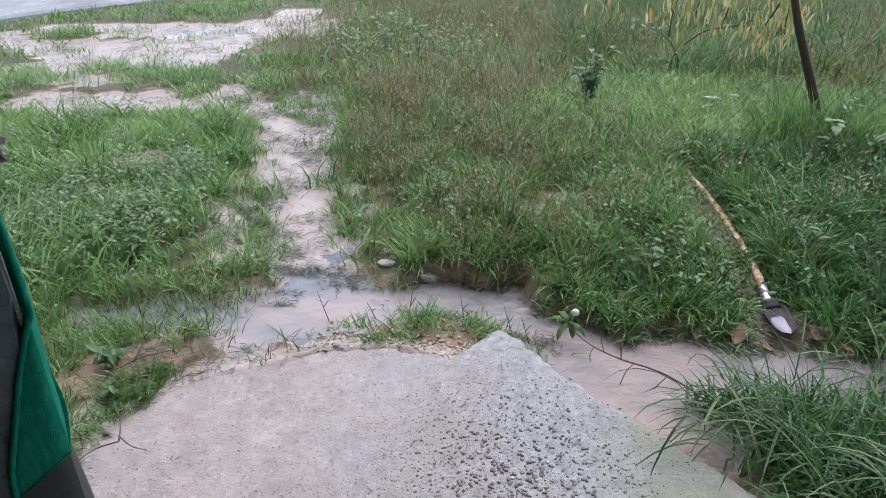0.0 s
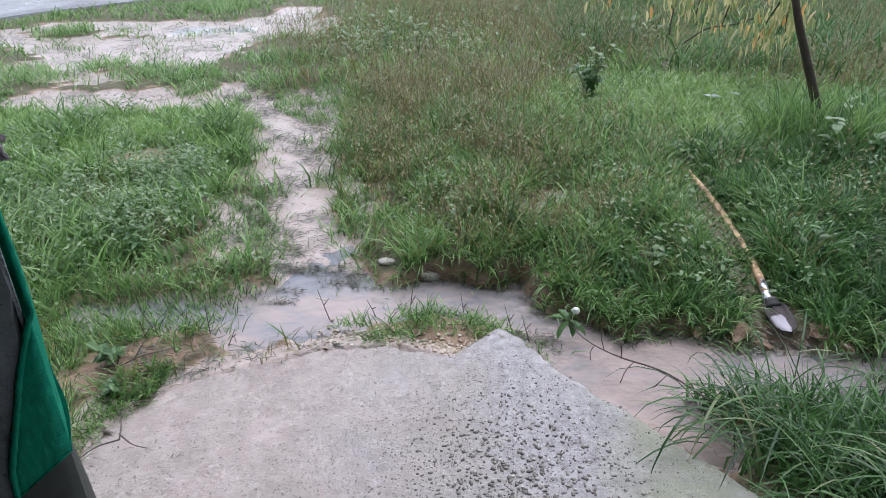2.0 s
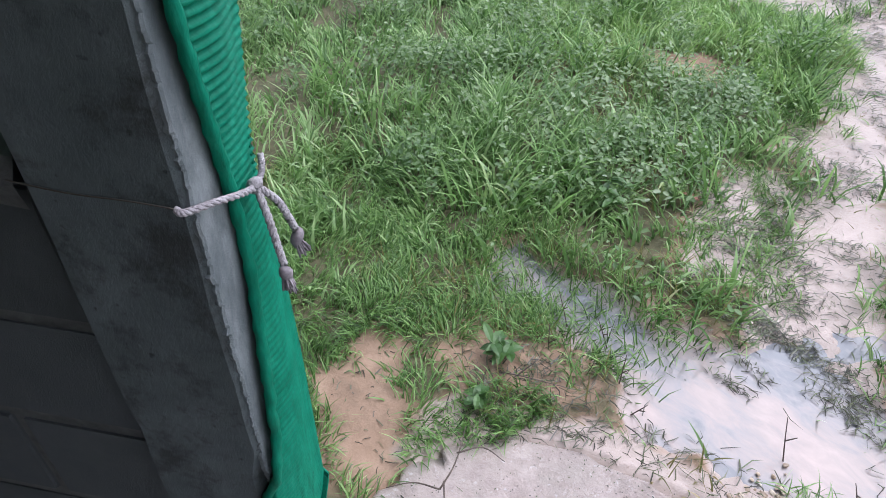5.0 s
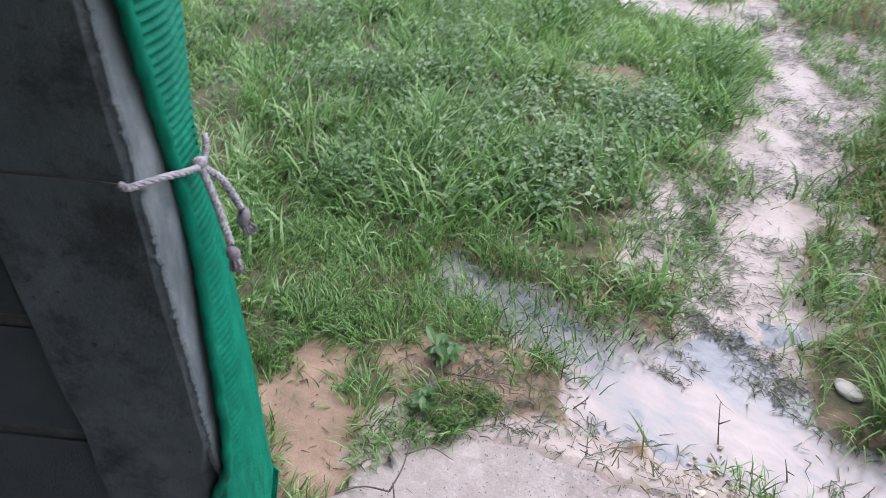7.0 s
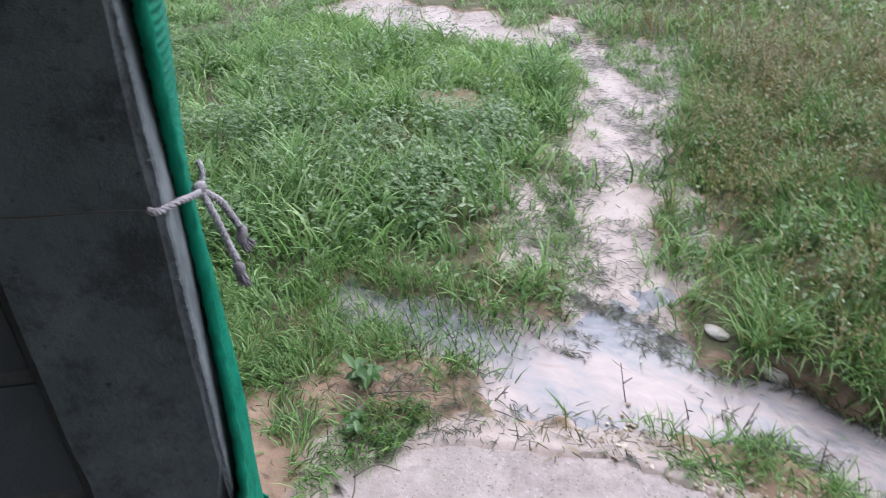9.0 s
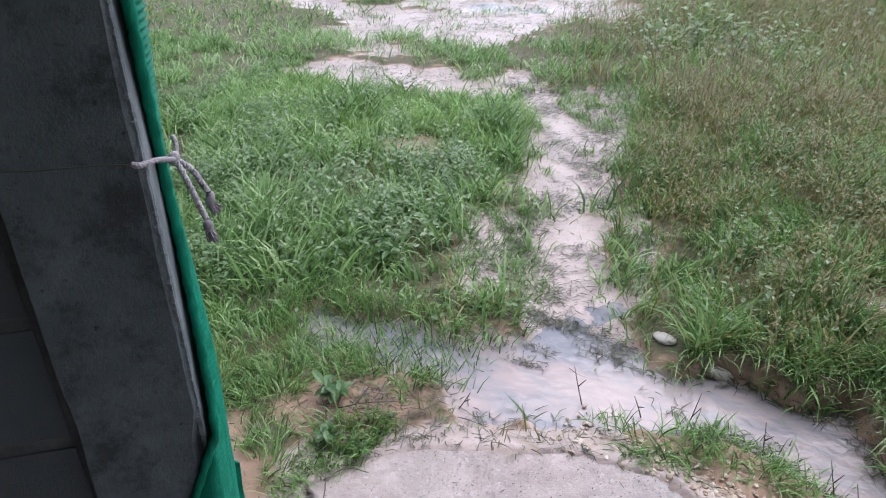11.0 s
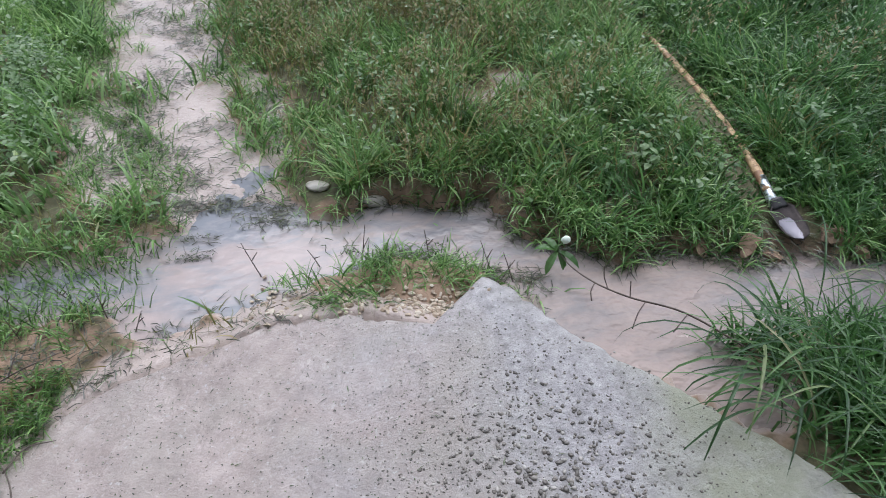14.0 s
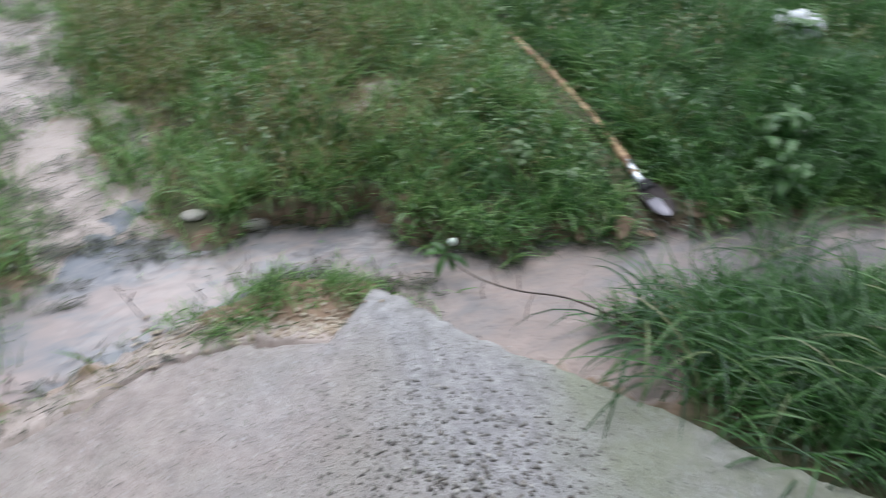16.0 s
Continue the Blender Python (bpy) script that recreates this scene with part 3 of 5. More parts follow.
# island of earth that carries the gravel and a tuft of grass
bm = bmesh.new()
for a, b, r, hgt in ((0.45, 1.90, 0.26, 0.05),):
    ctr = bm.verts.new((a, b, hgt))
    rings = []
    for f in (0.3, 0.55, 0.8, 1.0):
        rings.append([bm.verts.new((a + r * f * 1.15 * math.cos(t) * (1 + 0.12 * math.sin(3 * t)), b + r * f * 0.62 * math.sin(t) * (1 + 0.15 * math.sin(5 * t)), hgt * (1 - f ** 2.5) - 0.03 * (f == 1.0) + 0.006 * math.sin(7 * t + f * 9)))
                      for t in (2 * math.pi * s / 40 for s in range(40))])
    for s in range(40):
        bm.faces.new((ctr, rings[0][s], rings[0][(s + 1) % 40]))
    for r0, r1 in zip(rings, rings[1:]):
        for s in range(40):
            bm.faces.new((r0[s], r1[s], r1[(s + 1) % 40], r0[(s + 1) % 40]))
tagged(smooth(part("earth_mound", bm, SOIL)), "low mound of brown earth beside the slab", "earth", kind="structure")

# ---- shed: post, block wall, net, roof ----
SHED = pose(-0.338, 0.714, 0, 0, 0, 41.3)
LEAN = SHED @ Matrix(((1, 0, 0.015, -0.012), (0, 1, 0, 0), (0, 0, 1, 0), (0, 0, 0, 1)))

bm = bmesh.new()
rng = random.Random(3)
levels = [i * 0.06 for i in range(0, 41)]
rings = []
for z in levels:
    j = lambda s: 0.003 * noise.noise((s, z * 9, 0)) + 0.002 * noise.noise((s, z * 45, 5))
    chip = -0.012 if 0.62 < z < 0.80 else 0.0
    loop = []
    for x, y, s in ((0.009, 0.0, 1), (0.06, 0.0, 2), (0.12, 0.0, 3), (0.159 + chip, -0.0, 4), (0.166 + chip * 0.4, 0.008 - chip, 5), (0.165, 0.05, 6), (0.163, 0.105, 7), (0.155, 0.112, 8), (0.009, 0.112, 9)):
        loop.append(bm.verts.new((x + j(s), y + j(s + 20), z)))
    rings.append(loop)
for r0, r1 in zip(rings, rings[1:]):
    for s in range(9):
        bm.faces.new((r0[s], r0[(s + 1) % 9], r1[(s + 1) % 9], r1[s]))
bm.faces.new(rings[0][::-1])
bm.faces.new(rings[-1])
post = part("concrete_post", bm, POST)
post.matrix_world = LEAN
tagged(post, "grey cast concrete post with chipped edges and dark stains", "post")

# ragged cement skim; its paler tone also carries daylight on the outer side
k = Mat("cement_skim", 0.85)
k.color(k.ramp(k.noise(18, 9, 0.72, (1, 1, 0.4)), (0.3, (0.065, 0.080, 0.086)), (0.5, (0.135, 0.152, 0.160)), (0.7, (0.26, 0.278, 0.288))))
k.bump(k.noise(60, 8, 0.75), 0.6, 0.006)
LIT_SKIM = k.m
bm = bmesh.new()
prev = None
for i in range(0, 553):
    z = 0.66 + i * 0.003
    e = 0.004 + 0.0025 * noise.noise((z * 22, 1, 0)) + 0.003 * noise.noise((z * 70, 4, 0)) + 0.0035 * noise.noise((z * 170, 8, 0)) + 0.16 * max(0.0, 0.80 - z)
    row = [bm.verts.new((x, y, z)) for x, y in ((0.160, e + 0.001), (0.1665, e), (0.1685, e + 0.003), (0.1685, 0.06), (0.1675, 0.09))]
    if prev:
        for q in range(4):
            bm.faces.new((prev[q], prev[q + 1], row[q + 1], row[q]))
    prev = row
part("cement_skim", bm, LIT_SKIM, post, "cement skim with a ragged edge, paler for daylight on the outer side")

wall = empty("wall_left", SHED)
tagged(wall, "unplastered grey concrete block wall in shade", "wall", kind="structure")
bm = bmesh.new()
rough_box(bm, -3.2, 0.006, 0.020, 0.110, 0.0, 1.19, 0, 0)
part("mortar_bed", bm, MORTAR, wall)
bm = bmesh.new()
prev = None
for i in range(0, 81):
    x = -3.2 + i * 0.0399
    ring = []
    for y, z in ((0.012, 1.178), (0.002, 1.205), (0.018, 1.230), (0.075, 1.235), (0.118, 1.226), (0.122, 1.178)):
        d = 0.006 * noise.noise((x * 14, y * 30, z * 30)) + 0.003 * noise.noise((x * 60, y * 60, z * 60))
        ring.append(bm.verts.new((x, y + d, z + d)))
    if prev:
        for s in range(5):
            bm.faces.new((prev[s], ring[s], ring[s + 1], prev[s + 1]))
    prev = ring
part("coping", bm, MORTAR, wall, "rough trowelled mortar coping")

# net above the wall, seen from the dark side, with daylight behind it
net = empty("shade_net", SHED)
tagged(net, "green woven shade net stretched outside the wall", "shade net")
verts, faces = [], []
cols, rows = 40, 124
for r in range(rows * 3 + 1):
    z = 1.12 + r * 0.0088 / 3
    bulge = (0.0, 0.0028, 0.0028)[r % 3]
    for q in range(cols + 1):
        x = -3.2 + q * 3.36 / cols
        verts.append((x, 0.126 + bulge + 0.008 * math.sin(x * 5 + z * 3), z + 0.004 * math.sin(x * 7)))
for r in range(rows * 3):
    for q in range(cols):
        a = r * (cols + 1) + q
        faces.append((a, a + 1, a + cols + 2, a + cols + 1))
mesh_from("net_panel", verts, faces, NET_BACKLIT, net).data.shade_smooth()
bm = bmesh.new()
for r in range(rows):
    z = 1.12 + r * 0.0088
    pts = [(-3.2 + q * 3.36 / cols, 0.1255 + 0.008 * math.sin((-3.2 + q * 3.36 / cols) * 5 + z * 3), z + 0.004 * math.sin((-3.2 + q * 3.36 / cols) * 7)) for q in range(cols + 1)]
    tube(bm, pts, 0.0010, 4, False)
tagged(part("net_cording", bm, NET_CORD, net, "dark green cords of the net"), kind="stuff")

# net folded round the post and tied to it
curtain = empty("net_curtain", LEAN)
tagged(curtain, "emerald green ribbed shade net folded round the concrete post", "shade net")


def hem_at(z):
    """How far the hem stands from the post's inner corner: along the outer side if positive, across the inner face if negative."""
    if z > 0.9:
        return 0.022 + 0.036 * math.exp(-((z - 1.14) / 0.17) ** 2) - 0.02 * max(0, z - 1.35)
    if z > 0.86:
        return 0.022
    return 0.022 - 0.32 * (0.86 - z) if z > 0.45 else -0.109 - 0.1 * (0.45 - z)


def net_sheet(z):
    """Points of the folded net at height z, from the hem round to the outside."""
    h, pinch = hem_at(z), 0.014 * math.exp(-((z - 1.18) / 0.10) ** 2)
    b = 0.006 + 0.008 * math.sin(z * 5.0 + 0.5) ** 2 - pinch * 0.3
    flare = 0.02 * max(0.0, 0.8 - z)
    pts = []
    if h < 0:
        g = min(1.0, -h / 0.04)
        for s in range(5):
            pts.append(((0.171 + b * 0.55) * (1 - g) + 0.166 * g + h + (-h) * s / 5, 0.004 * (1 - g) + (-0.006 - 0.012 * s / 5) * g))
        pts.append(((0.171 + b * 0.55) * (1 - g) + 0.173 * g, 0.004 * (1 - g) - 0.012 * g))
        start = 0.004
    else:
        start = h
    for s in range(9):
        t = s / 8
        y = start + (0.118 + 0.06 * max(0, z - 1.2) - start) * t
        pts.append((0.171 + b * (0.55 + 0.9 * math.sin(math.pi * min(t * 1.1, 1))) + flare * t, y))
    pts.append((0.170 + b * 0.6 + flare, 0.128 - pinch + 0.06 * max(0, z - 1.2)))
    pts.append((0.150, 0.142 - pinch))
    pts.append((0.06, 0.138))
    while len(pts) < 18:
        pts.insert(0, pts[0])
    return [(x, y, z) for x, y in pts]


verts, faces = [], []
zs = []
z = 0.34
while z < 2.3:
    zs.append(z)
    z += 0.0024
for i, z in enumerate(zs):
    rib = 0.0024 * math.sin(i * math.pi / 2) * (0.35 + 0.65 * min(max((z - 1.10) / 0.15, 0), 1))
    for q, (x, y, zz) in enumerate(net_sheet(z)):
        verts.append((x + (rib if 4 < q < 15 else 0.4 * rib), y, max(zz, 0.38 + 0.015 * q)))
for i in range(len(zs) - 1):
    for q in range(17):
        a = i * 18 + q
        if verts[a][:2] != verts[a + 1][:2]:
            faces.append((a, a + 1, a + 19, a + 18))
fold = mesh_from("fold", verts, faces, NET, curtain)
fold.data.shade_smooth()
so = fold.modifiers.new("thick", "SOLIDIFY")
so.thickness = 0.0025
bm = bmesh.new()
hem = []
for z in [0.36 + i * 0.012 for i in range(160)]:
    x, y, zz = net_sheet(z)[0]
    hem.append((x + 0.004, y - 0.001, zz))
tube(bm, hem, [0.0066 + 0.0012 * math.sin(i * 2.2) for i in range(len(hem))], 8)
smooth(part("hem", bm, NET, curtain, "rolled selvedge of the net"))

# lower end of the net, blackish green below the emerald fold
k = Mat("blackish_net", 0.5)
k.color(k.ramp(k.noise(40, 6, 0.7), (0.3, (0.006, 0.012, 0.010)), (0.7, (0.022, 0.034, 0.028))))
k.bump(k.noise(300, 3, 0.6), 0.5, 0.003)
verts, faces = [], []
for i in range(44):
    z = 0.645 - i * 0.0144
    verts.extend((x - (0.003 if q < 6 else 0.008), y + (0.004 if q < 6 else -0.005), max(z + 0.004 * math.sin(q * 1.3), 0.02)) for q, (x, y, zz) in enumerate(net_sheet(z)))
for i in range(43):
    for q in range(17):
        a = i * 18 + q
        if verts[a][:2] != verts[a + 1][:2]:
            faces.append((a, a + 18, a + 19, a + 1))
skirt = mesh_from("skirt", verts, faces, k.m, curtain)
skirt["label"] = "blackish lower end of the net"
skirt.data.shade_smooth()
skirt.modifiers.new("thick", "SOLIDIFY").thickness = 0.003

# rope
rope = empty("rope_tie", LEAN)
tagged(rope, "frayed grey-white twisted rope tied round post and net", "rope")


def twisted(name, pts, radius, material, label=""):
    pts = curve(pts, 14)
    bm = bmesh.new()
    n = len(pts)
    for strand in range(3):
        out = []
        for i, q in enumerate(pts):
            d = (pts[min(i + 1, n - 1)] - pts[max(i - 1, 0)]).normalized()
            ref = Vector((0.3, 0.5, 0.81))
            a = (ref - d * ref.dot(d)).normalized()
            b = d.cross(a)
            t = i * 0.62 + strand * 2.094
            out.append(q + radius * 0.5 * (math.cos(t) * a + math.sin(t) * b))
        tube(bm, out, radius * 0.56, 6)
    return smooth(part(name, bm, material, rope, label))


twisted("loop", [(0.156, -0.0035, 1.205), (0.164, -0.005, 1.204), (0.178, 0.018, 1.200), (0.186, 0.05, 1.188), (0.187, 0.080, 1.176)], 0.0036, ROPE)
twisted("loop_end", [(0.187, 0.080, 1.176), (0.189, 0.092, 1.183), (0.189, 0.099, 1.192), (0.186, 0.105, 1.199)], 0.0034, ROPE)
bm = bmesh.new()
tube(bm, curve([(-0.01, -0.001, 1.211), (0.05, -0.003, 1.207), (0.11, -0.003, 1.207), (0.155, -0.003, 1.205)], 6), 0.0008, 5)
smooth(part("cord", bm, BOARD, rope, "thin dark cord round the post"))
bm = bmesh.new()
rng = random.Random(8)
for i in range(3):
    lump(bm, (0.187 + rng.uniform(-0.003, 0.003), 0.081 + rng.uniform(-0.004, 0.004), 1.176 + rng.uniform(-0.004, 0.004)), (0.008, 0.007, 0.0065), rng, 2, 0.08)
smooth(part("knot", bm, ROPE, rope))
twisted("tail", [(0.188, 0.082, 1.174), (0.199, 0.073, 1.146), (0.208, 0.064, 1.120), (0.215, 0.057, 1.101)], 0.0042, ROPE)
twisted("tail", [(0.189, 0.084, 1.174), (0.204, 0.088, 1.158), (0.213, 0.088, 1.139), (0.219, 0.087, 1.125)], 0.0042, ROPE)
for ex, ey, ez, dx, dy in ((0.216, 0.0560, 1.097, 0.03, -0.03), (0.220, 0.0868, 1.121, 0.05, 0.0)):
    bm = bmesh.new()
    lump(bm, (ex, ey, ez - 0.006), (0.0066, 0.0066, 0.012), rng, 2, 0.15)
    for n in range(34):
        a, k = rng.uniform(0, 6.28), rng.uniform(0.002, 0.008)
        tube(bm, curve([(ex, ey, ez), (ex + 0.5 * k * math.cos(a), ey + 0.5 * k * math.sin(a), ez - 0.010), (ex + k * math.cos(a) + dx * 0.1, ey + k * math.sin(a) + dy * 0.1, ez - rng.uniform(0.016, 0.028))], 3), 0.0012, 4)
    smooth(part("frayed_end", bm, ROPE_DARK, rope, "dirty frayed rope end"))

# unseen floor, roof and walls behind the camera; roof and walls block daylight
bm = bmesh.new()
rough_box(bm, -3.2, 0.12, -3.6, 0.03, -0.05, 0.055, 0, 0)
ob = part("floor", bm, CONCRETE)
ob.matrix_world = SHED
tagged(ob, "bare concrete floor of the shed", "floor", kind="structure")
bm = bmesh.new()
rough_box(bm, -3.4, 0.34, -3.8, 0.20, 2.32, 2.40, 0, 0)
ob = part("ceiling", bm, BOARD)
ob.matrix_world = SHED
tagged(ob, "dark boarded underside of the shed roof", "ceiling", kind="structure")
# overhang added out of view to cut daylight on the post and slab
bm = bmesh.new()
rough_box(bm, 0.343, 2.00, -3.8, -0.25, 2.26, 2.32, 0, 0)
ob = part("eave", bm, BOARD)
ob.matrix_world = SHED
tagged(ob, "added dark eave, out of view, that shades post and slab", "eave", kind="structure")
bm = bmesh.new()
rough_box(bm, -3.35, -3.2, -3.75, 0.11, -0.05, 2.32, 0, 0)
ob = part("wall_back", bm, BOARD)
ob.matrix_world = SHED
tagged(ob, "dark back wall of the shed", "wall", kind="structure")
# wall added out of view to keep skylight off the post
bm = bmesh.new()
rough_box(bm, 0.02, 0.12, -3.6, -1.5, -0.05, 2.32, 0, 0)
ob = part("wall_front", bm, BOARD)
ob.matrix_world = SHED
tagged(ob, "added dark wall beside the opening, out of view, that blocks daylight", "wall", kind="structure")
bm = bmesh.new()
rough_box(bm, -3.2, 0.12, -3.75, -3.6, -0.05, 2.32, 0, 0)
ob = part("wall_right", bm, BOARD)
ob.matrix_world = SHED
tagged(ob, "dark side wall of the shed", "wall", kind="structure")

# ---- shovel ----
shovel = empty("shovel", pose(1.70, 2.15, 0.0))
tagged(shovel, "worn steel shovel with a peeled crooked branch handle lying in grass", "shovel")


def at(ob, x, y, z):
    return (x - ob.location.x, y - ob.location.y, z - ob.location.z)


hp = curve([at(shovel, *q) for q in ((1.70, 2.16, 0.10), (1.72, 2.38, 0.105), (1.727, 2.77, 0.105), (1.715, 3.12, 0.105), (1.675, 3.57, 0.10))], 12)
bm = bmesh.new()
tube(bm, hp, [0.0158 + 0.0025 * noise.noise((i * 0.35, 1, 2)) + 0.002 * (i / len(hp)) for i in range(len(hp))], 12)
smooth(part("handle", bm, WOOD, shovel, "peeled branch handle with bark remains"))
bm = bmesh.new()
sp = [Vector(at(shovel, *q)) for q in ((1.71, 2.235, 0.103), (1.704, 2.19, 0.101), (1.70, 2.14, 0.095), (1.70, 2.10, 0.085))]
tube(bm, sp, [0.0165, 0.0165, 0.0175, 0.019], 14)
smooth(part("socket", bm, SOCKET, shovel, "silvery steel socket with flaking paint"))
# dished blade, its tip pushed into the bank
bm = bmesh.new()
o, tip = Vector(at(shovel, 1.702, 2.10, 0.092)), Vector(at(shovel, 1.735, 1.955, 0.052))
d = (tip - o).normalized()
sd = Vector((0.80, 0.55, 0.22))
sd = (sd - d * sd.dot(d)).normalized()
nr = sd.cross(d).normalized()
if nr.z < 0:
    nr = -nr
rows = []
L = (tip - o).length
for i in range(13):
    t = i / 12
    hw = 0.046 * (min(1, 0.35 + t * 4.0)) * (1 if t < 0.62 else max(0.02, math.sqrt(max(0, 1 - ((t - 0.62) / 0.38) ** 2))))
    rows.append([bm.verts.new(o + d * (t * L) + sd * (hw * q / 5) + nr * (0.010 * (q / 5) ** 2 - 0.006 * math.sin(math.pi * t) + 0.012 * math.exp(-((q / 1.6) ** 2)) * max(0, 1 - t * 1.6))) for q in range(-5, 6)])
for a, b in zip(rows, rows[1:]):
    for s in range(10):
        bm.faces.new((a[s], a[s + 1], b[s + 1], b[s]))
blade = smooth(part("blade", bm, STEEL, shovel, "shiny worn steel blade"))
worn = blade.data.attributes.new("worn", "FLOAT", "POINT")
for i in range(13 * 11):
    worn.data[i].value = min(max((i // 11 - 3.0) / 3, 0), 1) * min(max((i % 11 - 0.0) / 2, 0), 1) * min(max((8.0 - i % 11) / 2, 0), 1)
blade.modifiers.new("thick", "SOLIDIFY").thickness = 0.003
bm = bmesh.new()
rows = []
for i in range(5):
    t = i / 4
    rows.append([bm.verts.new(o + d * (-0.015 + t * 0.035) + sd * (q / 3 * (0.019 + 0.012 * t)) + nr * (0.019 - 0.013 * t - 0.006 * (q / 3) ** 2)) for q in range(-3, 4)])
for a, b in zip(rows, rows[1:]):
    for s in range(6):
        bm.faces.new((a[s], a[s + 1], b[s + 1], b[s]))
sh = smooth(part("shoulder", bm, DARK_STEEL, shovel, "blackened steel shoulder"))
sh.modifiers.new("thick", "SOLIDIFY").thickness = 0.006


def ground_z(x, y):
    return float(land(np.array(float(x)), np.array(float(y))))


# ---- stones and litter ----
def make_stone(x, y, size, seed, label, mat=STONE, rough=0.10):
    r = random.Random(seed)
    bm = bmesh.new()
    lump(bm, (0, 0, 0), size, r, 3 if rough < 0.2 else 2, rough)
    ob = part("stone" if mat == STONE else "clod", bm, mat)
    if mat == STONE:
        smooth(ob)
    ob.location = (x, y, max(ground_z(x, y), -0.004) + size[2] * 0.35)
    return tagged(ob, label, "stone" if mat == STONE else "earth clod")


make_stone(0.18, 2.435, (0.052, 0.034, 0.014), 3, "pale flat stone at the water's edge")
make_stone(0.385, 2.365, (0.050, 0.022, 0.024), 2, "pale angular stone under the grass bank")
for i, (x, y, s) in enumerate(((1.42, 2.00, 0.028), (1.56, 1.97, 0.034), (1.86, 1.97, 0.042), (1.97, 2.00, 0.036), (1.92, 1.93, 0.030), (2.05, 2.06, 0.036), (0.88, 2.27, 0.026), (1.64, 1.95, 0.026))):
    make_stone(x, y, (s * 1.4, s, s * 0.55), 20 + i, "clod of wet brown earth on the cut bank", SOIL, 0.32)

bm = bmesh.new()
r = random.Random(4)
for i in range(3):
    lump(bm, ((-0.07, -0.02, 0.11)[i], (0.0, 0.012, 0.05)[i], (0, -0.004, 0.004)[i]), ((0.045, 0.035, 0.035)[i], 0.013, 0.007), r, 2, 0.25)
ob = smooth(part("litter", bm, LITTER))
ob.location = (2.16, 4.64, 0.205)
tagged(ob, "crumpled white plastic scrap in the grass", "litter")
bm = bmesh.new()
for i in range(4):
    lump(bm, (r.uniform(-0.05, 0.05), r.uniform(-0.04, 0.04), 0), (0.08, 0.06, 0.055), r, 2, 0.25)
ob = smooth(part("litter", bm, LITTER))
ob.location = (2.97, 2.95, 0.19)
tagged(ob, "crumpled pale plastic bag among dark grass", "litter")
bm = bmesh.new()
leaf(bm, (0, 0, 0), 0.3, 0.09, 0.03, 0.2, 0.1)
k2 = Mat("red_leaf", 0.4)
k2.color((0.28, 0.09, 0.05))
ob = part("fallen_leaf", bm, k2.m)
ob.location = (-0.87, 2.71, 0.05)
tagged(ob, "curled reddish fallen leaf on the grass", "leaf")

# ---- tree with drooping yellowing leaves ----
tree = empty("tree", pose(2.64, 4.03, 0.0))
tagged(tree, "slender dark-barked young tree with drooping yellowing leaves", "tree")
rng = random.Random(11)
bm = bmesh.new()
tp = curve([(0.03, 0.0, -0.03), (-0.13, -0.02, 0.37), (-0.24, -0.03, 0.62), (-0.35, -0.04, 0.88), (-0.50, -0.02, 1.4), (-0.55, 0.05, 2.0), (-0.5, 0.12, 2.6)], 5)
tube(bm, tp, [0.030 - 0.018 * i / len(tp) + 0.003 * noise.noise((i * 0.7, 0, 0)) for i in range(len(tp))], 10)
smooth(part("trunk", bm, BARK, tree))
limbs = [[(-0.38, -0.04, 1.0), (-0.7, 0.5, 1.30), (-1.05, 1.0, 1.11), (-1.18, 1.18, 0.91), (-1.24, 1.22, 0.75)],
         [(-0.38, -0.04, 1.0), (-0.6, 0.5, 1.25), (-0.68, 1.0, 1.03), (-0.72, 1.2, 0.83), (-0.74, 1.22, 0.65)],
         [(-0.36, -0.04, 0.95), (-0.45, 0.5, 1.15), (-0.50, 1.0, 0.96), (-0.55, 1.2, 0.79), (-0.58, 1.22, 0.59)],
         [(-0.36, -0.04, 0.95), (-0.40, 0.5, 1.1), (-0.36, 1.0, 0.91), (-0.36, 1.15, 0.73), (-0.38, 1.2, 0.57)],
         [(-0.37, -0.04, 1.0), (-0.20, 0.5, 1.1), (0.0, 1.0, 0.91), (0.06, 1.18, 0.73), (0.08, 1.2, 0.53)],
         [(-0.36, -0.04, 0.9), (-0.20, 0.5, 1.0), (-0.10, 0.9, 0.79), (-0.10, 1.1, 0.61), (-0.12, 1.15, 0.47)],
         [(-0.37, -0.04, 1.0), (-0.15, 0.5, 1.05), (-0.02, 0.9, 0.81), (0.02, 1.1, 0.61), (0.0, 1.15, 0.51)],
         [(-0.55, 0.0, 1.8), (0.1, 0.1, 2.1), (0.5, 0.2, 2.0)], [(-0.55, 0.05, 2.0), (-0.9, -0.2, 2.3), (-1.3, -0.3, 2.2)], [(-0.55, 0.1, 2.2), (-0.3, 0.5, 2.6), (-0.1, 0.8, 2.6)]]
for pts in limbs:
    bm = bmesh.new()
    cp = curve(pts, 7)
    tube(bm, cp, [0.009 - 0.006 * i / len(cp) for i in range(len(cp))], 6)
    limb = smooth(part("limb", bm, BARK, tree))
    crown = bmesh.new()
    for i, q in enumerate(cp):
        if i < len(cp) * 0.35:
            continue
        for n in range(4):
            leaf(crown, q + Vector((rng.gauss(0, 0.10), rng.gauss(0, 0.06), rng.uniform(-0.06, 0.08))), rng.uniform(0, 6.28), rng.uniform(0.06, 0.13), rng.uniform(0.014, 0.026), rng.uniform(0.3, 0.9), rng.uniform(-1.3, -0.7))
    tagged(part("leafage", crown, YELLOW_LEAF, limb, "hanging lance-shaped yellow and green leaves"), kind="stuff")
